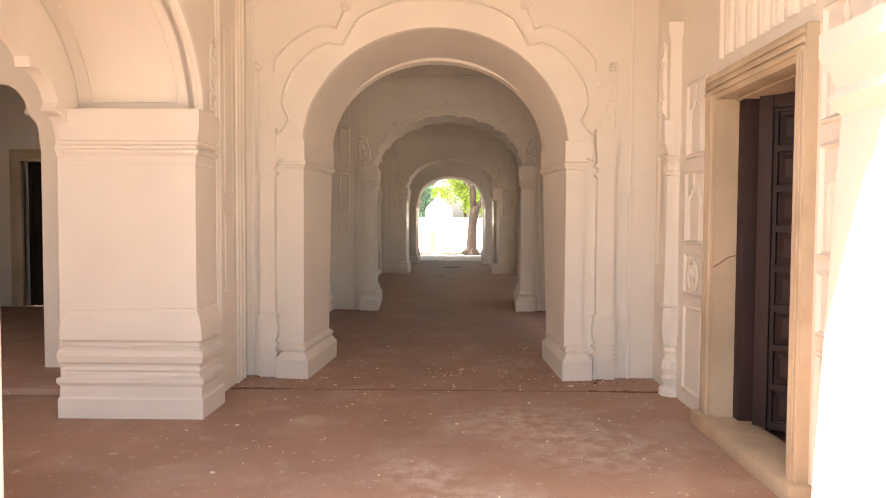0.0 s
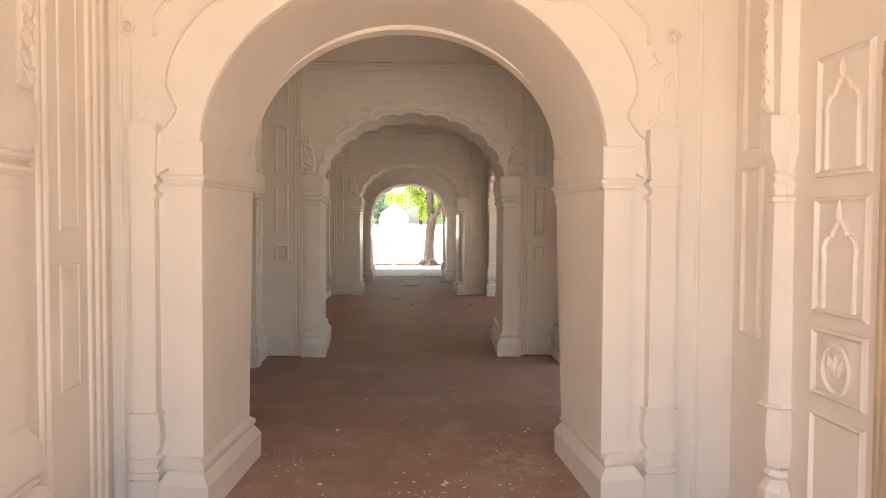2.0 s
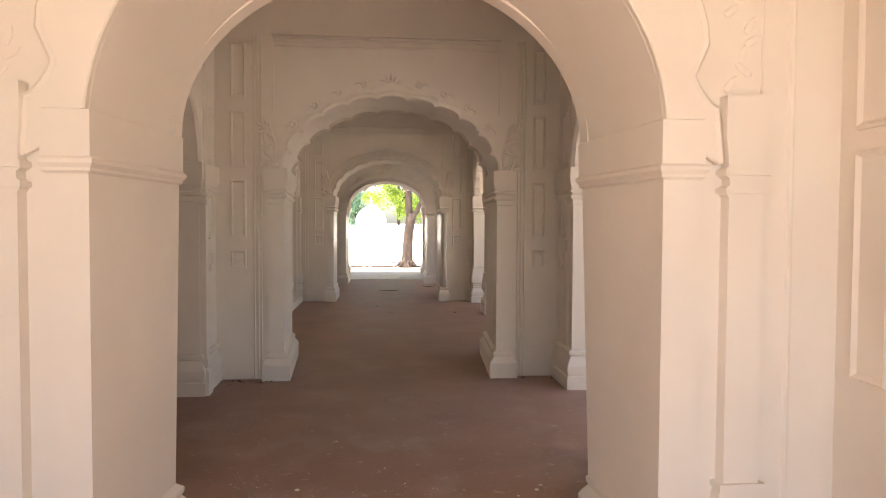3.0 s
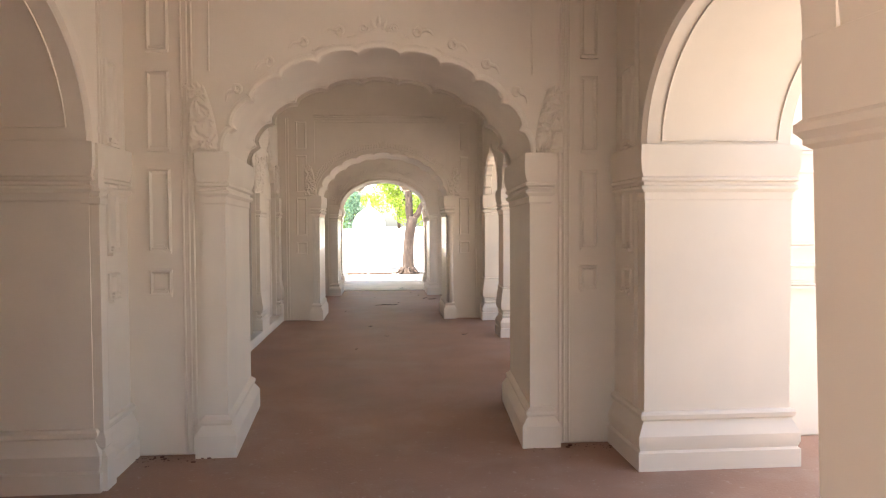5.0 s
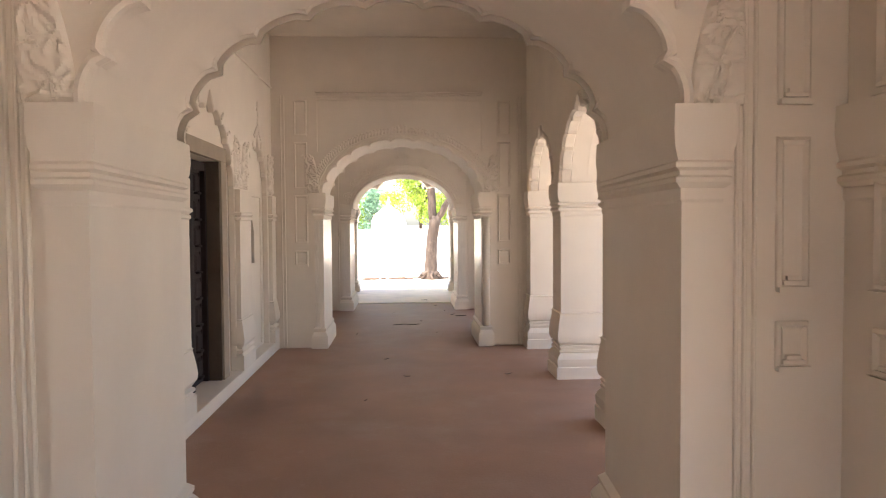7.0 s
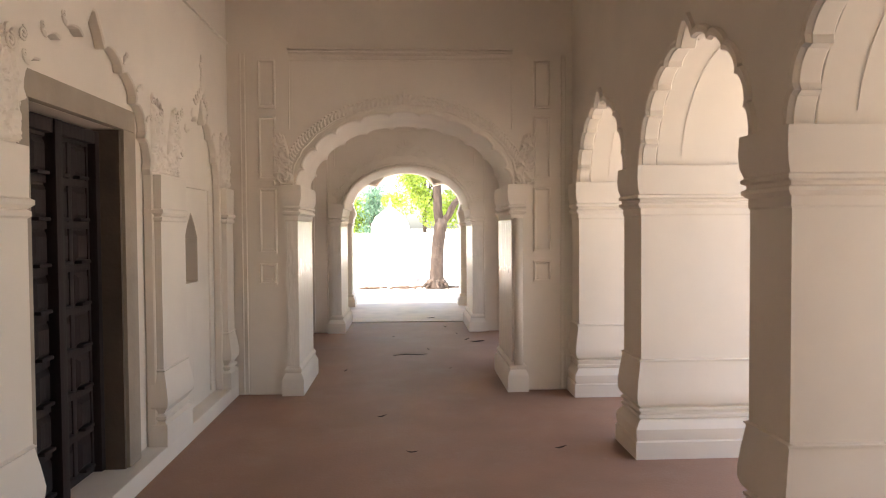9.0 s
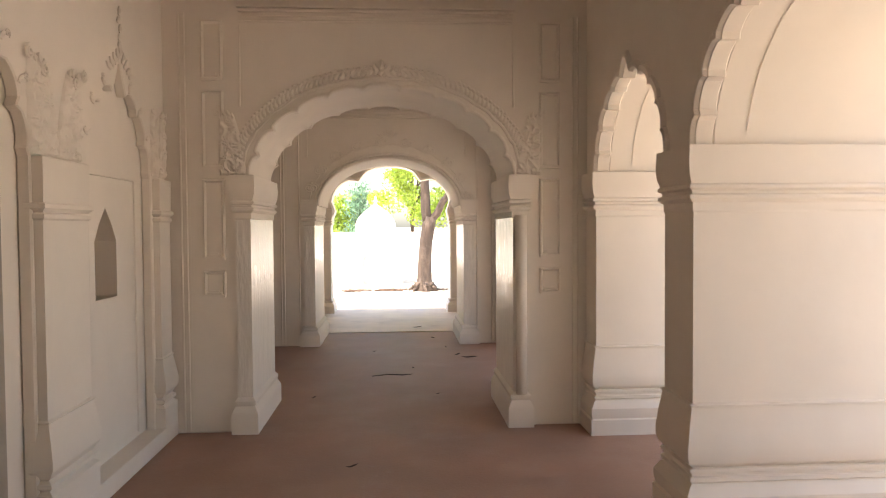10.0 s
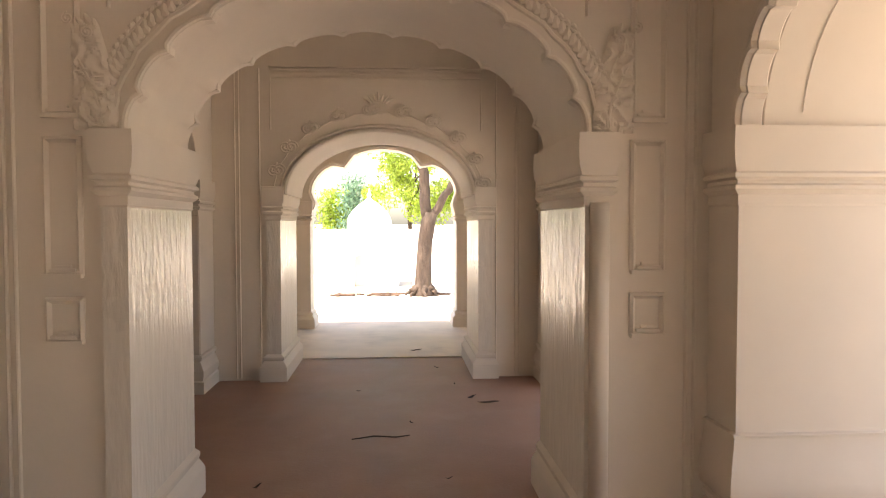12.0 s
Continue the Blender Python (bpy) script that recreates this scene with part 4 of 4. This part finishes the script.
door_1 = leaf_door("door_1", "dark brown panelled wooden door leaf, half open", 0.0, 1, 0.0, 0.58, 0.06, 1.95, 2, 8, DARKWOOD)
door_1.matrix_world = pose(1.875, 3.51, 0, 0, 0, -130)
frame_1 = thing("door_frame", "aged cream marble door surround with brown stains", "door frame", kind="structure")
for ya, yb in ((3.62, 3.77), (2.545, 2.62)):
    bm = bmesh.new()
    add_box(bm, XR + 0.005, XR + 0.12, ya, yb, 0.0, 2.11, 0.006)
    for k in range(3):
        y = ya + 0.03 + k * 0.045 if ya > 3 else yb - 0.02 - k * 0.02
        add_box(bm, XR - 0.012 + k * 0.004, XR + 0.02, y - 0.009, y + 0.009, 0.02, 2.0, 0.004)
    part("jamb", bm, MARBLE, frame_1)
for ya, yb in ((3.598, 3.617), (2.623, 2.642)):
    part("reveal", box(XR + 0.008, 1.772, ya, yb, 0.0, 1.97), MARBLE, frame_1)
for ya, yb in ((3.52, 3.618), (2.622, 2.70)):
    part("wooden_post", box(1.774, 1.93, ya, yb, 0.0, 1.968, 0.008), DARKWOOD, frame_1, "dark brown wooden frame post")
bm = bmesh.new()
add_box(bm, XR + 0.005, XR + 0.12, 2.62, 3.62, 1.955, 2.11, 0.006)
for k in range(3):
    add_box(bm, XR - 0.012 + k * 0.004, XR + 0.02, 2.56, 3.75, 1.985 + k * 0.04, 2.01 + k * 0.04, 0.004)
part("lintel", bm, MARBLE, frame_1)
part("soffit", box(XR + 0.121, 1.92, 2.642, 3.598, 1.945, 1.967), MARBLE, frame_1)
part("crack", tube([(1.64, 3.5965, 0.975), (1.68, 3.5965, 1.0), (1.73, 3.5965, 1.035), (1.80, 3.5965, 1.05)], 0.003, None, 5), DIRT, frame_1, "dark crack across the marble")
sill = plain("door_sill", box(XR - 0.05, 1.86, 2.5, 3.78, 0.0, 0.085, 0.01), MARBLE, "worn marble threshold slab", "sill")

door_2 = leaf_door("door_2", "dark weathered double door with raised bosses, closed", LP - 0.17, 1, 12.28, 13.33, 0.13, 2.15, 4, 8, OLDWOOD, True)
frame_2 = thing("door_frame", "plain brown stone door surround", "door frame", kind="structure")
for ya, yb in ((12.15, 12.28), (13.33, 13.51)):
    part("jamb", box(LP - 0.004, LP + 0.05, ya, yb, 0.125, 2.17, 0.006), FRAMESTONE, frame_2)
part("lintel", box(LP - 0.004, LP + 0.05, 12.15, 13.51, 2.17, 2.30, 0.006), FRAMESTONE, frame_2)
for ya, yb in ((12.282, 12.305), (13.305, 13.328)):
    part("reveal", box(LP - 0.20, LP + 0.03, ya, yb, 0.125, 2.165), REVEAL, frame_2)

# ---- panels beside the brown door ----
def faceted_column(x, y, parent):
    prof = [(0.085, 0), (0.085, 0.05), (0.06, 0.07), (0.08, 0.13), (0.055, 0.15), (0.088, 0.20), (0.082, 0.25), (0.05, 0.30), (0.066, 0.32), (0.05, 0.345), (0.07, 0.365), (0.09, 0.47), (0.08, 0.63),
            (0.094, 0.64), (0.076, 0.655), (0.062, 1.56), (0.074, 1.57), (0.074, 1.585), (0.055, 1.60), (0.072, 1.645), (0.055, 1.67), (0.074, 1.69), (0.055, 1.71), (0.06, 1.73), (0.092, 1.79), (0.095, 1.95)]
    bm = bmesh.new()
    rr = [[bm.verts.new((x + q * math.cos((k + 0.5) * math.tau / 8), y + q * math.sin((k + 0.5) * math.tau / 8), z)) for k in range(8)] for q, z in prof]
    for a, b in zip(rr, rr[1:]):
        for k in range(8):
            bm.faces.new((a[k], a[(k + 1) % 8], b[(k + 1) % 8], b[k]))
    bm.faces.new(rr[-1])
    bm.faces.new(list(reversed(rr[0])))
    part("column", bm, PLASTER, parent, "slender faceted baluster column with ringed neck")


for y0, y1 in ((3.88, 4.24), (2.12, 2.50)):
    panel_column(wall_6, 'y', y0, y1, XR + 0.06, -1, ((0.1, 0.69), (0.75, 1.04), (1.09, 1.58), (1.66, 2.16)), False)
    c = (y0 + y1) / 2
    for z0, z1 in ((1.12, 1.56), (1.69, 2.13)):
        ogee = arcs([(c - 0.1, z0), (c - 0.1, z1 - 0.22), (c - 0.05, z1 - 0.14), (c, z1 - 0.08), (c + 0.05, z1 - 0.14), (c + 0.1, z1 - 0.22), (c + 0.1, z0)], [0, 0.25, 0.1, 0.1, 0.25, 0])
        bm = band(ogee, 'y', XR + 0.06, XR + 0.04, -0.007, 0.007)
        tube([place('y', c, XR + 0.045, z1 - 0.09), place('y', c, XR + 0.045, z1 - 0.05), place('y', c, XR + 0.045, z1)], 0.009, bm, 6, [0.7, 1.6, 0.4])
        part("cusped_panel", bm, PLASTER, wall_6, "raised ogee arch with a finial")
    bm = bmesh.new()
    tube([place('y', c + 0.085 * math.cos(k * math.tau / 20), XR + 0.045, 0.885 + 0.10 * math.sin(k * math.tau / 20)) for k in range(21)], 0.012, bm)
    for k in (-1, 0, 1):
        leaf_blob(bm, 'y', c + k * 0.03, 0.90, XR + 0.055, -1, 0.13, 0.045, math.pi / 2 - k * 0.5, 0.025)
    part("rosette", bm, PLASTER, wall_6, "oval plaster wreath with leaves")
for y0, y1 in ((4.36, 4.58),):
    faceted_column(XR + 0.045, 4.47, wall_6)
    part("bracket", loft(XR - 0.01, XR + 0.07, 4.41, 4.53, [(0.0, 1.93), (0.01, 1.95), (0.01, 2.5), (0.03, 2.55), (0.03, 2.62), (0.0, 2.63)]), PLASTER, wall_6)
    part("foliage_relief", acanthus('y', 4.46, 1.97, XR - 0.022, -1, 1, 0.05, 0.5, rng), PLASTER, wall_6, "low plaster foliage")
panel_column(wall_6, 'y', 4.68, 4.88, XR + 0.06, -1, ((0.9, 1.75), (1.82, 2.7)), False)
for k in range(8):
    part("fluted_panel", band(arcs([(2.5 + k * 0.15, 2.2), (2.5 + k * 0.15, 2.62), (2.6 + k * 0.15, 2.62), (2.6 + k * 0.15, 2.2)], [0, 0.5, 0]), 'y', XR + 0.06, XR + 0.035, -0.012, 0.012), PLASTER, wall_6)

# ---- niche ----
niche = thing("niche", "small dark lamp niche with a pointed head", "niche", kind="structure")

# dusty joint and chipped dirt where two pours of the floor meet before the first cross wall
bm = bmesh.new()
jr = random.Random(3)
prev = None
for i in range(90):
    x = -1.62 + i * 0.0365
    edge = max(0.0, abs(x) - 1.05) * 0.12
    a = bm.verts.new((x, 4.52 - edge * jr.uniform(0.2, 0.9) + jr.uniform(-0.006, 0.006), 0.003))
    b = bm.verts.new((x, 4.528 + (jr.uniform(0.0, 0.05) if abs(x) > 1.1 else jr.uniform(0.0, 0.005)), 0.004))
    if prev:
        bm.faces.new((prev[0], a, b, prev[1]))
    prev = (a, b)
part("floor_joint", bm, DIRT, floor, "chipped dark joint across the floor")
part("niche_back", box(LP - 0.24, LP - 0.2, 14.5, 15.05, 1.0, 1.8), FRAMESTONE, niche)

# ---- left gallery, seen through the wide arch ----
wall_16 = plain("wall_16", prism(wall_loop(-7.0, -2.45, TOP, [lobes(-4.3, 1.15, 1.8, 2.62, 9, 0.07)]), 'x', 4.98, 6.13), PLASTER, "whitewashed gallery cross wall with a cusped arch", "wall")
wall_17 = plain("wall_17", box(-7.3, -7.0, -3.0, 9.2, 0, TOP), PLASTER, "plain whitewashed gallery end wall", "wall")
wall_18 = plain("wall_18", prism([(-7.0, 0), (-5.65, 0), (-5.65, 2.0), (-4.75, 2.0), (-4.75, 0), (-2.45, 0), (-2.45, TOP), (-7.0, TOP)], 'x', 8.8, 9.2), PLASTER, "whitewashed gallery wall round a dark doorway", "wall")
wall_19 = plain("wall_19", box(-4.4, -4.2, 9.2, 23.1, 0, TOP), PLASTER, "plain whitewashed room wall", "wall")
step = plain("step", box(-7.0, -2.45 - 0.05, 4.28, 8.8, 0.0, 0.05, 0.01), FLOOR, "low step up to the shaded gallery floor", "step")
door_3 = thing("door_3", "dark brown wooden gallery door, closed", "door", kind="structure")
part("door_leaf", box(-5.65, -4.75, 8.95, 9.0, 0.05, 2.0), OLDWOOD, door_3)
for x in (-5.65, -5.22, -4.8):
    part("door_stile", box(x, x + 0.05, 8.91, 8.96, 0.05, 2.0, 0.006), OLDWOOD, door_3)
for z in (0.06, 0.55, 1.04, 1.53, 1.94):
    part("door_rail", box(-5.65, -4.75, 8.92, 8.957, z, z + 0.05, 0.006), OLDWOOD, door_3)
frame_3 = thing("door_frame", "pale stone surround of the gallery door", "door frame", kind="structure")
for x0, x1 in ((-5.8, -5.65), (-4.75, -4.6)):
    part("jamb", box(x0, x1, 8.74, 8.86, 0.05, 2.0, 0.008), MARBLE, frame_3)
part("lintel", box(-5.8, -4.6, 8.74, 8.86, 2.0, 2.15, 0.008), MARBLE, frame_3)

# ---- outside, beyond the far doorway ----
shrine = thing("shrine", "small whitewashed domed shrine in full sun", "shrine")
SX, SY, SZ = -0.62, 33.6, -0.32
body_loop = [(SX - 0.85, SZ), (SX - 0.42, SZ)] + [(u, z) for u, z in lobes(SX - 0.27, 0.15, SZ + 0.75, SZ + 0.98, 3, 0.02)] + [(SX - 0.12, SZ), (SX + 0.85, SZ), (SX + 0.85, SZ + 1.35), (SX - 0.85, SZ + 1.35)]
part("body", prism(body_loop, 'x', SY, SY + 0.35), OUTWHITE, shrine)
part("back", box(SX - 0.85, SX + 0.85, SY + 0.352, SY + 1.7, SZ, SZ + 1.348), OUTWHITE, shrine)
part("cornice", box(SX - 0.92, SX + 0.92, SY - 0.07, SY + 1.77, SZ + 1.35, SZ + 1.45, 0.02), OUTWHITE, shrine)
for px in (-0.9, 0.8):
    part("corner_post", box(SX + px, SX + px + 0.1, SY - 0.06, SY + 0.04, SZ, SZ + 1.3, 0.015), OUTWHITE, shrine)
dome = bmesh.new()
prof = [(0.70, 1.45), (0.74, 1.55), (0.80, 1.75), (0.80, 1.95), (0.74, 2.12), (0.60, 2.30), (0.40, 2.45), (0.20, 2.57), (0.08, 2.66), (0.05, 2.70)]
rings = [[dome.verts.new((SX + 0.86 * r * math.cos(k * math.tau / 28), SY + 0.85 + r * math.sin(k * math.tau / 28), SZ + z)) for k in range(28)] for r, z in prof]
for a, b in zip(rings, rings[1:]):
    for k in range(28):
        dome.faces.new((a[k], a[(k + 1) % 28], b[(k + 1) % 28], b[k]))
dome.faces.new(rings[-1])
dome_part = part("dome", dome, OUTWHITE, shrine, "whitewashed onion dome with a finial", True)
part("finial", tube([(SX, SY + 0.85, SZ + z) for z in (2.69, 2.74, 2.78, 2.82, 2.88, 2.97)], 0.08, None, 10, [0.5, 0.6, 1.0, 0.6, 0.35, 0.12]), OUTWHITE, dome_part, smooth=True)

bound = thing("boundary_wall", "low cream-washed boundary wall with a coping", "wall")
part("wall", box(-30, 30, 39.0, 39.3, -0.32, 1.25), OUTWHITE, bound)
part("coping", box(-30, 30, 38.93, 39.37, 1.25, 1.36, 0.02), OUTWHITE, bound)


def limb(bm, a, b, r0, r1, wob, rg):
    a, b = Vector(a), Vector(b)
    pts = [a.lerp(b, i / 8) + Vector((rg.uniform(-wob, wob), rg.uniform(-wob, wob), 0)) * (0 if i in (0, 8) else 1) for i in range(9)]
    tube(pts, 1, bm, 12, [r0 + (r1 - r0) * i / 8 for i in range(9)])


def crown(clumps, per, size, rg):
    """Many small leaves scattered about clump centres given as (place, radius)."""
    verts, faces = [], []
    for c, rad in clumps:
        c = Vector(c)
        for _ in range(per):
            d = Vector((rg.gauss(0, 1), rg.gauss(0, 1), rg.gauss(0, 1))).normalized() * rad * rg.random() ** 0.45
            d.z *= 0.75
            p = c + d
            u = Vector((rg.gauss(0, 1), rg.gauss(0, 1), rg.gauss(0, 1) - 0.6)).normalized()
            w = u.cross(Vector((rg.gauss(0, 1), rg.gauss(0, 1), rg.gauss(0, 1)))).normalized()
            s = size * rg.uniform(0.6, 1.4)
            k = len(verts)
            verts += [p - u * s, p + w * s * 0.4, p + u * s, p - w * s * 0.4]
            faces.append((k, k + 1, k + 2, k + 3))
    me = bpy.data.meshes.new("crown")
    me.from_pydata([tuple(v) for v in verts], [], faces)
    return me


def crown_part(tree, me, mat):
    me.materials.append(mat)
    ob = new("crown", me)
    ob.parent = tree
    return ob


tr = random.Random(11)
tree = thing("tree", "old tree with a forked brown trunk, bright green leaves", "tree")
bm = bmesh.new()
TX, TY = 0.90, 31.0
tube([(TX, TY, -0.36), (TX, TY, -0.22), (TX + 0.01, TY, 0.0), (TX + 0.02, TY, 0.5), (TX + 0.06, TY, 1.1), (TX + 0.14, TY, 1.6), (TX + 0.2, TY, 1.85)], 1, bm, 16, [0.38, 0.28, 0.225, 0.2, 0.19, 0.195, 0.185])
for k in range(7):
    th = k * 0.9 + 0.3
    limb(bm, (TX + 0.2 * math.cos(th), TY + 0.2 * math.sin(th), -0.1), (TX + 0.5 * math.cos(th), TY + 0.5 * math.sin(th), -0.34), 0.08, 0.02, 0.03, tr)
limb(bm, (TX + 0.12, TY, 1.7), (TX - 0.05, TY, 3.6), 0.15, 0.12, 0.03, tr)
limb(bm, (TX + 0.2, TY, 1.7), (TX + 0.85, TY - 0.1, 2.7), 0.12, 0.09, 0.03, tr)
limb(bm, (TX + 0.85, TY - 0.1, 2.7), (TX + 1.3, TY, 4.2), 0.11, 0.06, 0.05, tr)
limb(bm, (TX - 0.05, TY, 3.6), (TX - 0.9, TY + 0.3, 5.6), 0.15, 0.06, 0.06, tr)
limb(bm, (TX - 0.05, TY, 3.6), (TX + 0.5, TY - 0.3, 5.8), 0.12, 0.05, 0.06, tr)
part("trunk", bm, BARK, tree, "rough brown trunk with pale patches", True)
clumps = [((TX + tr.uniform(-2.2, 2.4), TY + tr.uniform(-1.6, 1.6), tr.uniform(4.2, 7.0)), tr.uniform(0.5, 1.0)) for _ in range(26)]
clumps += [((TX - 0.75, TY + 0.3, 3.1), 0.45), ((TX - 0.5, TY + 0.5, 2.7), 0.35), ((TX + 1.5, TY + 0.5, 2.2), 0.5), ((TX + 1.3, TY + 0.4, 3.1), 0.5), ((TX - 0.8, TY + 0.2, 3.7), 0.6)]
crown_part(tree, crown(clumps, 420, 0.055, tr), LEAF)


def far_tree(x, y, h, spread, mat, label, leaves=330):
    t = thing("tree", label, "tree", "trees beyond the wall")
    bm = bmesh.new()
    limb(bm, (x, y, -0.35), (x + tr.uniform(-.3, .3), y, h * 0.55), 0.11, 0.07, 0.05, tr)
    for _ in range(5):
        limb(bm, (x, y, h * tr.uniform(0.3, 0.5)), (x + tr.uniform(-1, 1) * spread * 0.7, y + tr.uniform(-1, 1) * spread * 0.5, h * tr.uniform(0.6, 0.9)), 0.05, 0.02, 0.06, tr)
    part("trunk", bm, BARK, t, smooth=True)
    cl = []
    for _ in range(40):
        s = tr.random()
        zz = h * (0.17 + 0.83 * s)
        ww = spread * (1.05 - 0.6 * abs(s - 0.4)) * tr.uniform(0.2, 1)
        th = tr.uniform(0, math.tau)
        cl.append(((x + ww * math.cos(th), y + ww * math.sin(th) * 0.7, zz), tr.uniform(0.5, 0.95)))
    crown_part(t, crown(cl, leaves, 0.085, tr), mat)


far_tree(0.9, 43.0, 6.8, 2.6, LEAF, "leafy bright green tree behind the boundary wall")
far_tree(4.6, 44.5, 7.5, 3.0, LEAF, "leafy bright green tree behind the boundary wall")
far_tree(-1.75, 46.0, 3.6, 0.42, LEAF_DARK, "blue-green conical tree behind the boundary wall", 70)
far_tree(-2.6, 47.5, 3.1, 0.8, LEAF, "low bright green bush behind the boundary wall", 150)
far_tree(-7.2, 46.0, 5.0, 2.6, LEAF, "leafy bright green tree behind the boundary wall")
far_tree(9.5, 47.0, 7.0, 3.2, LEAF, "leafy bright green tree behind the boundary wall")

# roots, twigs and earth by the tree
litter = thing("twig_heap", "dry roots and twigs on the sandy ground", "twigs")
for _ in range(24):
    bm = bmesh.new()
    x, y = tr.uniform(-1.6, 0.6), tr.uniform(30.8, 31.5)
    limb(bm, (x, y, -0.30), (x + tr.uniform(-.5, .5), y + tr.uniform(-.15, .15), -0.28), 0.035, 0.015, 0.02, tr)
    part("twig", bm, DEADLEAF, litter)


# ---- dry leaves and twigs on the floor ----
def dry_leaf(x, y, size, ang, curl, label="curled dry brown leaf on the floor"):
    bm = bmesh.new()
    n = 9
    rows = []
    for i in range(n):
        s = i / (n - 1) * 2 - 1
        w = size * 0.11 * (1 - s * s) + 0.002
        z = 0.006 + curl * s * s
        a = s * size / 2
        b = 0.12 * size * math.sin(s * 2.2)
        rows.append([bm.verts.new((a, b + k * w, z + abs(k) * w * 0.5)) for k in (-1, 0, 1)])
    for p, q in zip(rows, rows[1:]):
        for k in range(2):
            bm.faces.new((p[k], p[k + 1], q[k + 1], q[k]))
    bmesh.ops.solidify(bm, geom=bm.faces[:], thickness=0.003)
    ob = tagged(part("dry_leaf", bm, DEADLEAF), label, "leaf", "dry leaves on the floor")
    ob.matrix_world = pose(x, y, 0.002, 0, 0, ang)
    return ob


for x, y, size, ang in ((-0.17, 14.815, 0.09, 20), (0.073, 13.867, 0.08, 160), (1.125, 13.896, 0.10, 10), (0.43, 21.15, 0.16, 15), (0.986, 18.57, 0.20, 170), (0.86, 18.77, 0.14, 40),
                        (-0.165, 19.085, 0.05, 0), (-0.643, 16.72, 0.08, 50), (0.503, 16.775, 0.05, 10), (0.75, 19.3, 0.05, 80), (0.3, 18.0, 0.05, 100), (-0.3, 12.9, 0.05, 40), (0.62, 20.1, 0.07, 120)):
    dry_leaf(x, y, size, ang, 0.012)
stick = tagged(part("stick", tube([(-0.14, 17.6, 0.012), (0.02, 17.66, 0.014), (0.18, 17.63, 0.012), (0.28, 17.67, 0.012)], 0.006, None, 6, [0.6, 1, 1, 0.5]), DEADLEAF), "thin dry stick on the floor", "stick")

heap = crown([((tr.uniform(-1.7, 1.9), tr.uniform(30.9, 31.5), -0.30), tr.uniform(0.08, 0.25)) for _ in range(22)], 45, 0.05, tr)
for v in heap.vertices:
    v.co.z = -0.31 + 0.25 * abs(v.co.z + 0.30)
heap.materials.append(DEADLEAF)
tagged(new("leaf_litter", heap), "scattered dry leaf litter round the tree foot", "leaf litter", kind="stuff")


def chips(name, spots, label, mat, sizes, seed):
    """Loose flakes lying flat on the floor, as one scatter."""
    rg = random.Random(seed)
    verts, faces = [], []
    for x, y in spots(rg):
        r = rg.uniform(*sizes) * (0.45 + 1.5 * rg.random() ** 5)
        n, k, th = rg.randint(4, 6), len(verts), rg.uniform(0, 6)
        ring = [(x + r * rg.uniform(0.5, 1) * math.cos(th + i * math.tau / n), y + r * rg.uniform(0.4, 0.9) * math.sin(th + i * math.tau / n)) for i in range(n)]
        verts += [(u, v, 0.0015) for u, v in ring] + [(u * 0.8 + x * 0.2, v * 0.8 + y * 0.2, 0.0015 + r * 0.3) for u, v in ring]
        faces += [tuple(k + n + i for i in range(n))] + [(k + i, k + (i + 1) % n, k + n + (i + 1) % n, k + n + i) for i in range(n)]
    me = bpy.data.meshes.new(name)
    me.from_pydata(verts, [], faces)
    me.materials.append(mat)
    tagged(new(name, me), label, "debris", kind="stuff")


def floor_spots(rg):
    heaps = [(rg.uniform(-1.3, 1.3), rg.gauss(5.0, 1.0)) for _ in range(46)]
    for _ in range(1000):
        if rg.random() < 0.45:
            x, y = rg.uniform(-1.5, 1.5), rg.gauss(4.8, 1.1)
        else:
            a, b = rg.choice(heaps)
            x, y = rg.gauss(a, 0.11), rg.gauss(b, 0.09)
        if abs(x) < 1.5 and (y < 4.85 or abs(x) < 0.93):
            yield x, y


def foot_spots(rg):
    for y0, reach in ((4.97, 0.10), (9.06, 0.08)):
        for _ in range(110):
            x = rg.uniform(1.02, 1.6) * rg.choice((-1, 1))
            yield x, y0 - abs(rg.gauss(0, reach))


chips("lime_flakes", floor_spots, "white lime flakes scattered on the cement floor", PLASTER, (0.004, 0.011), 5)
chips("brick_crumbs", foot_spots, "red-brown crumbs along the wall foot", DIRT, (0.006, 0.016), 6)
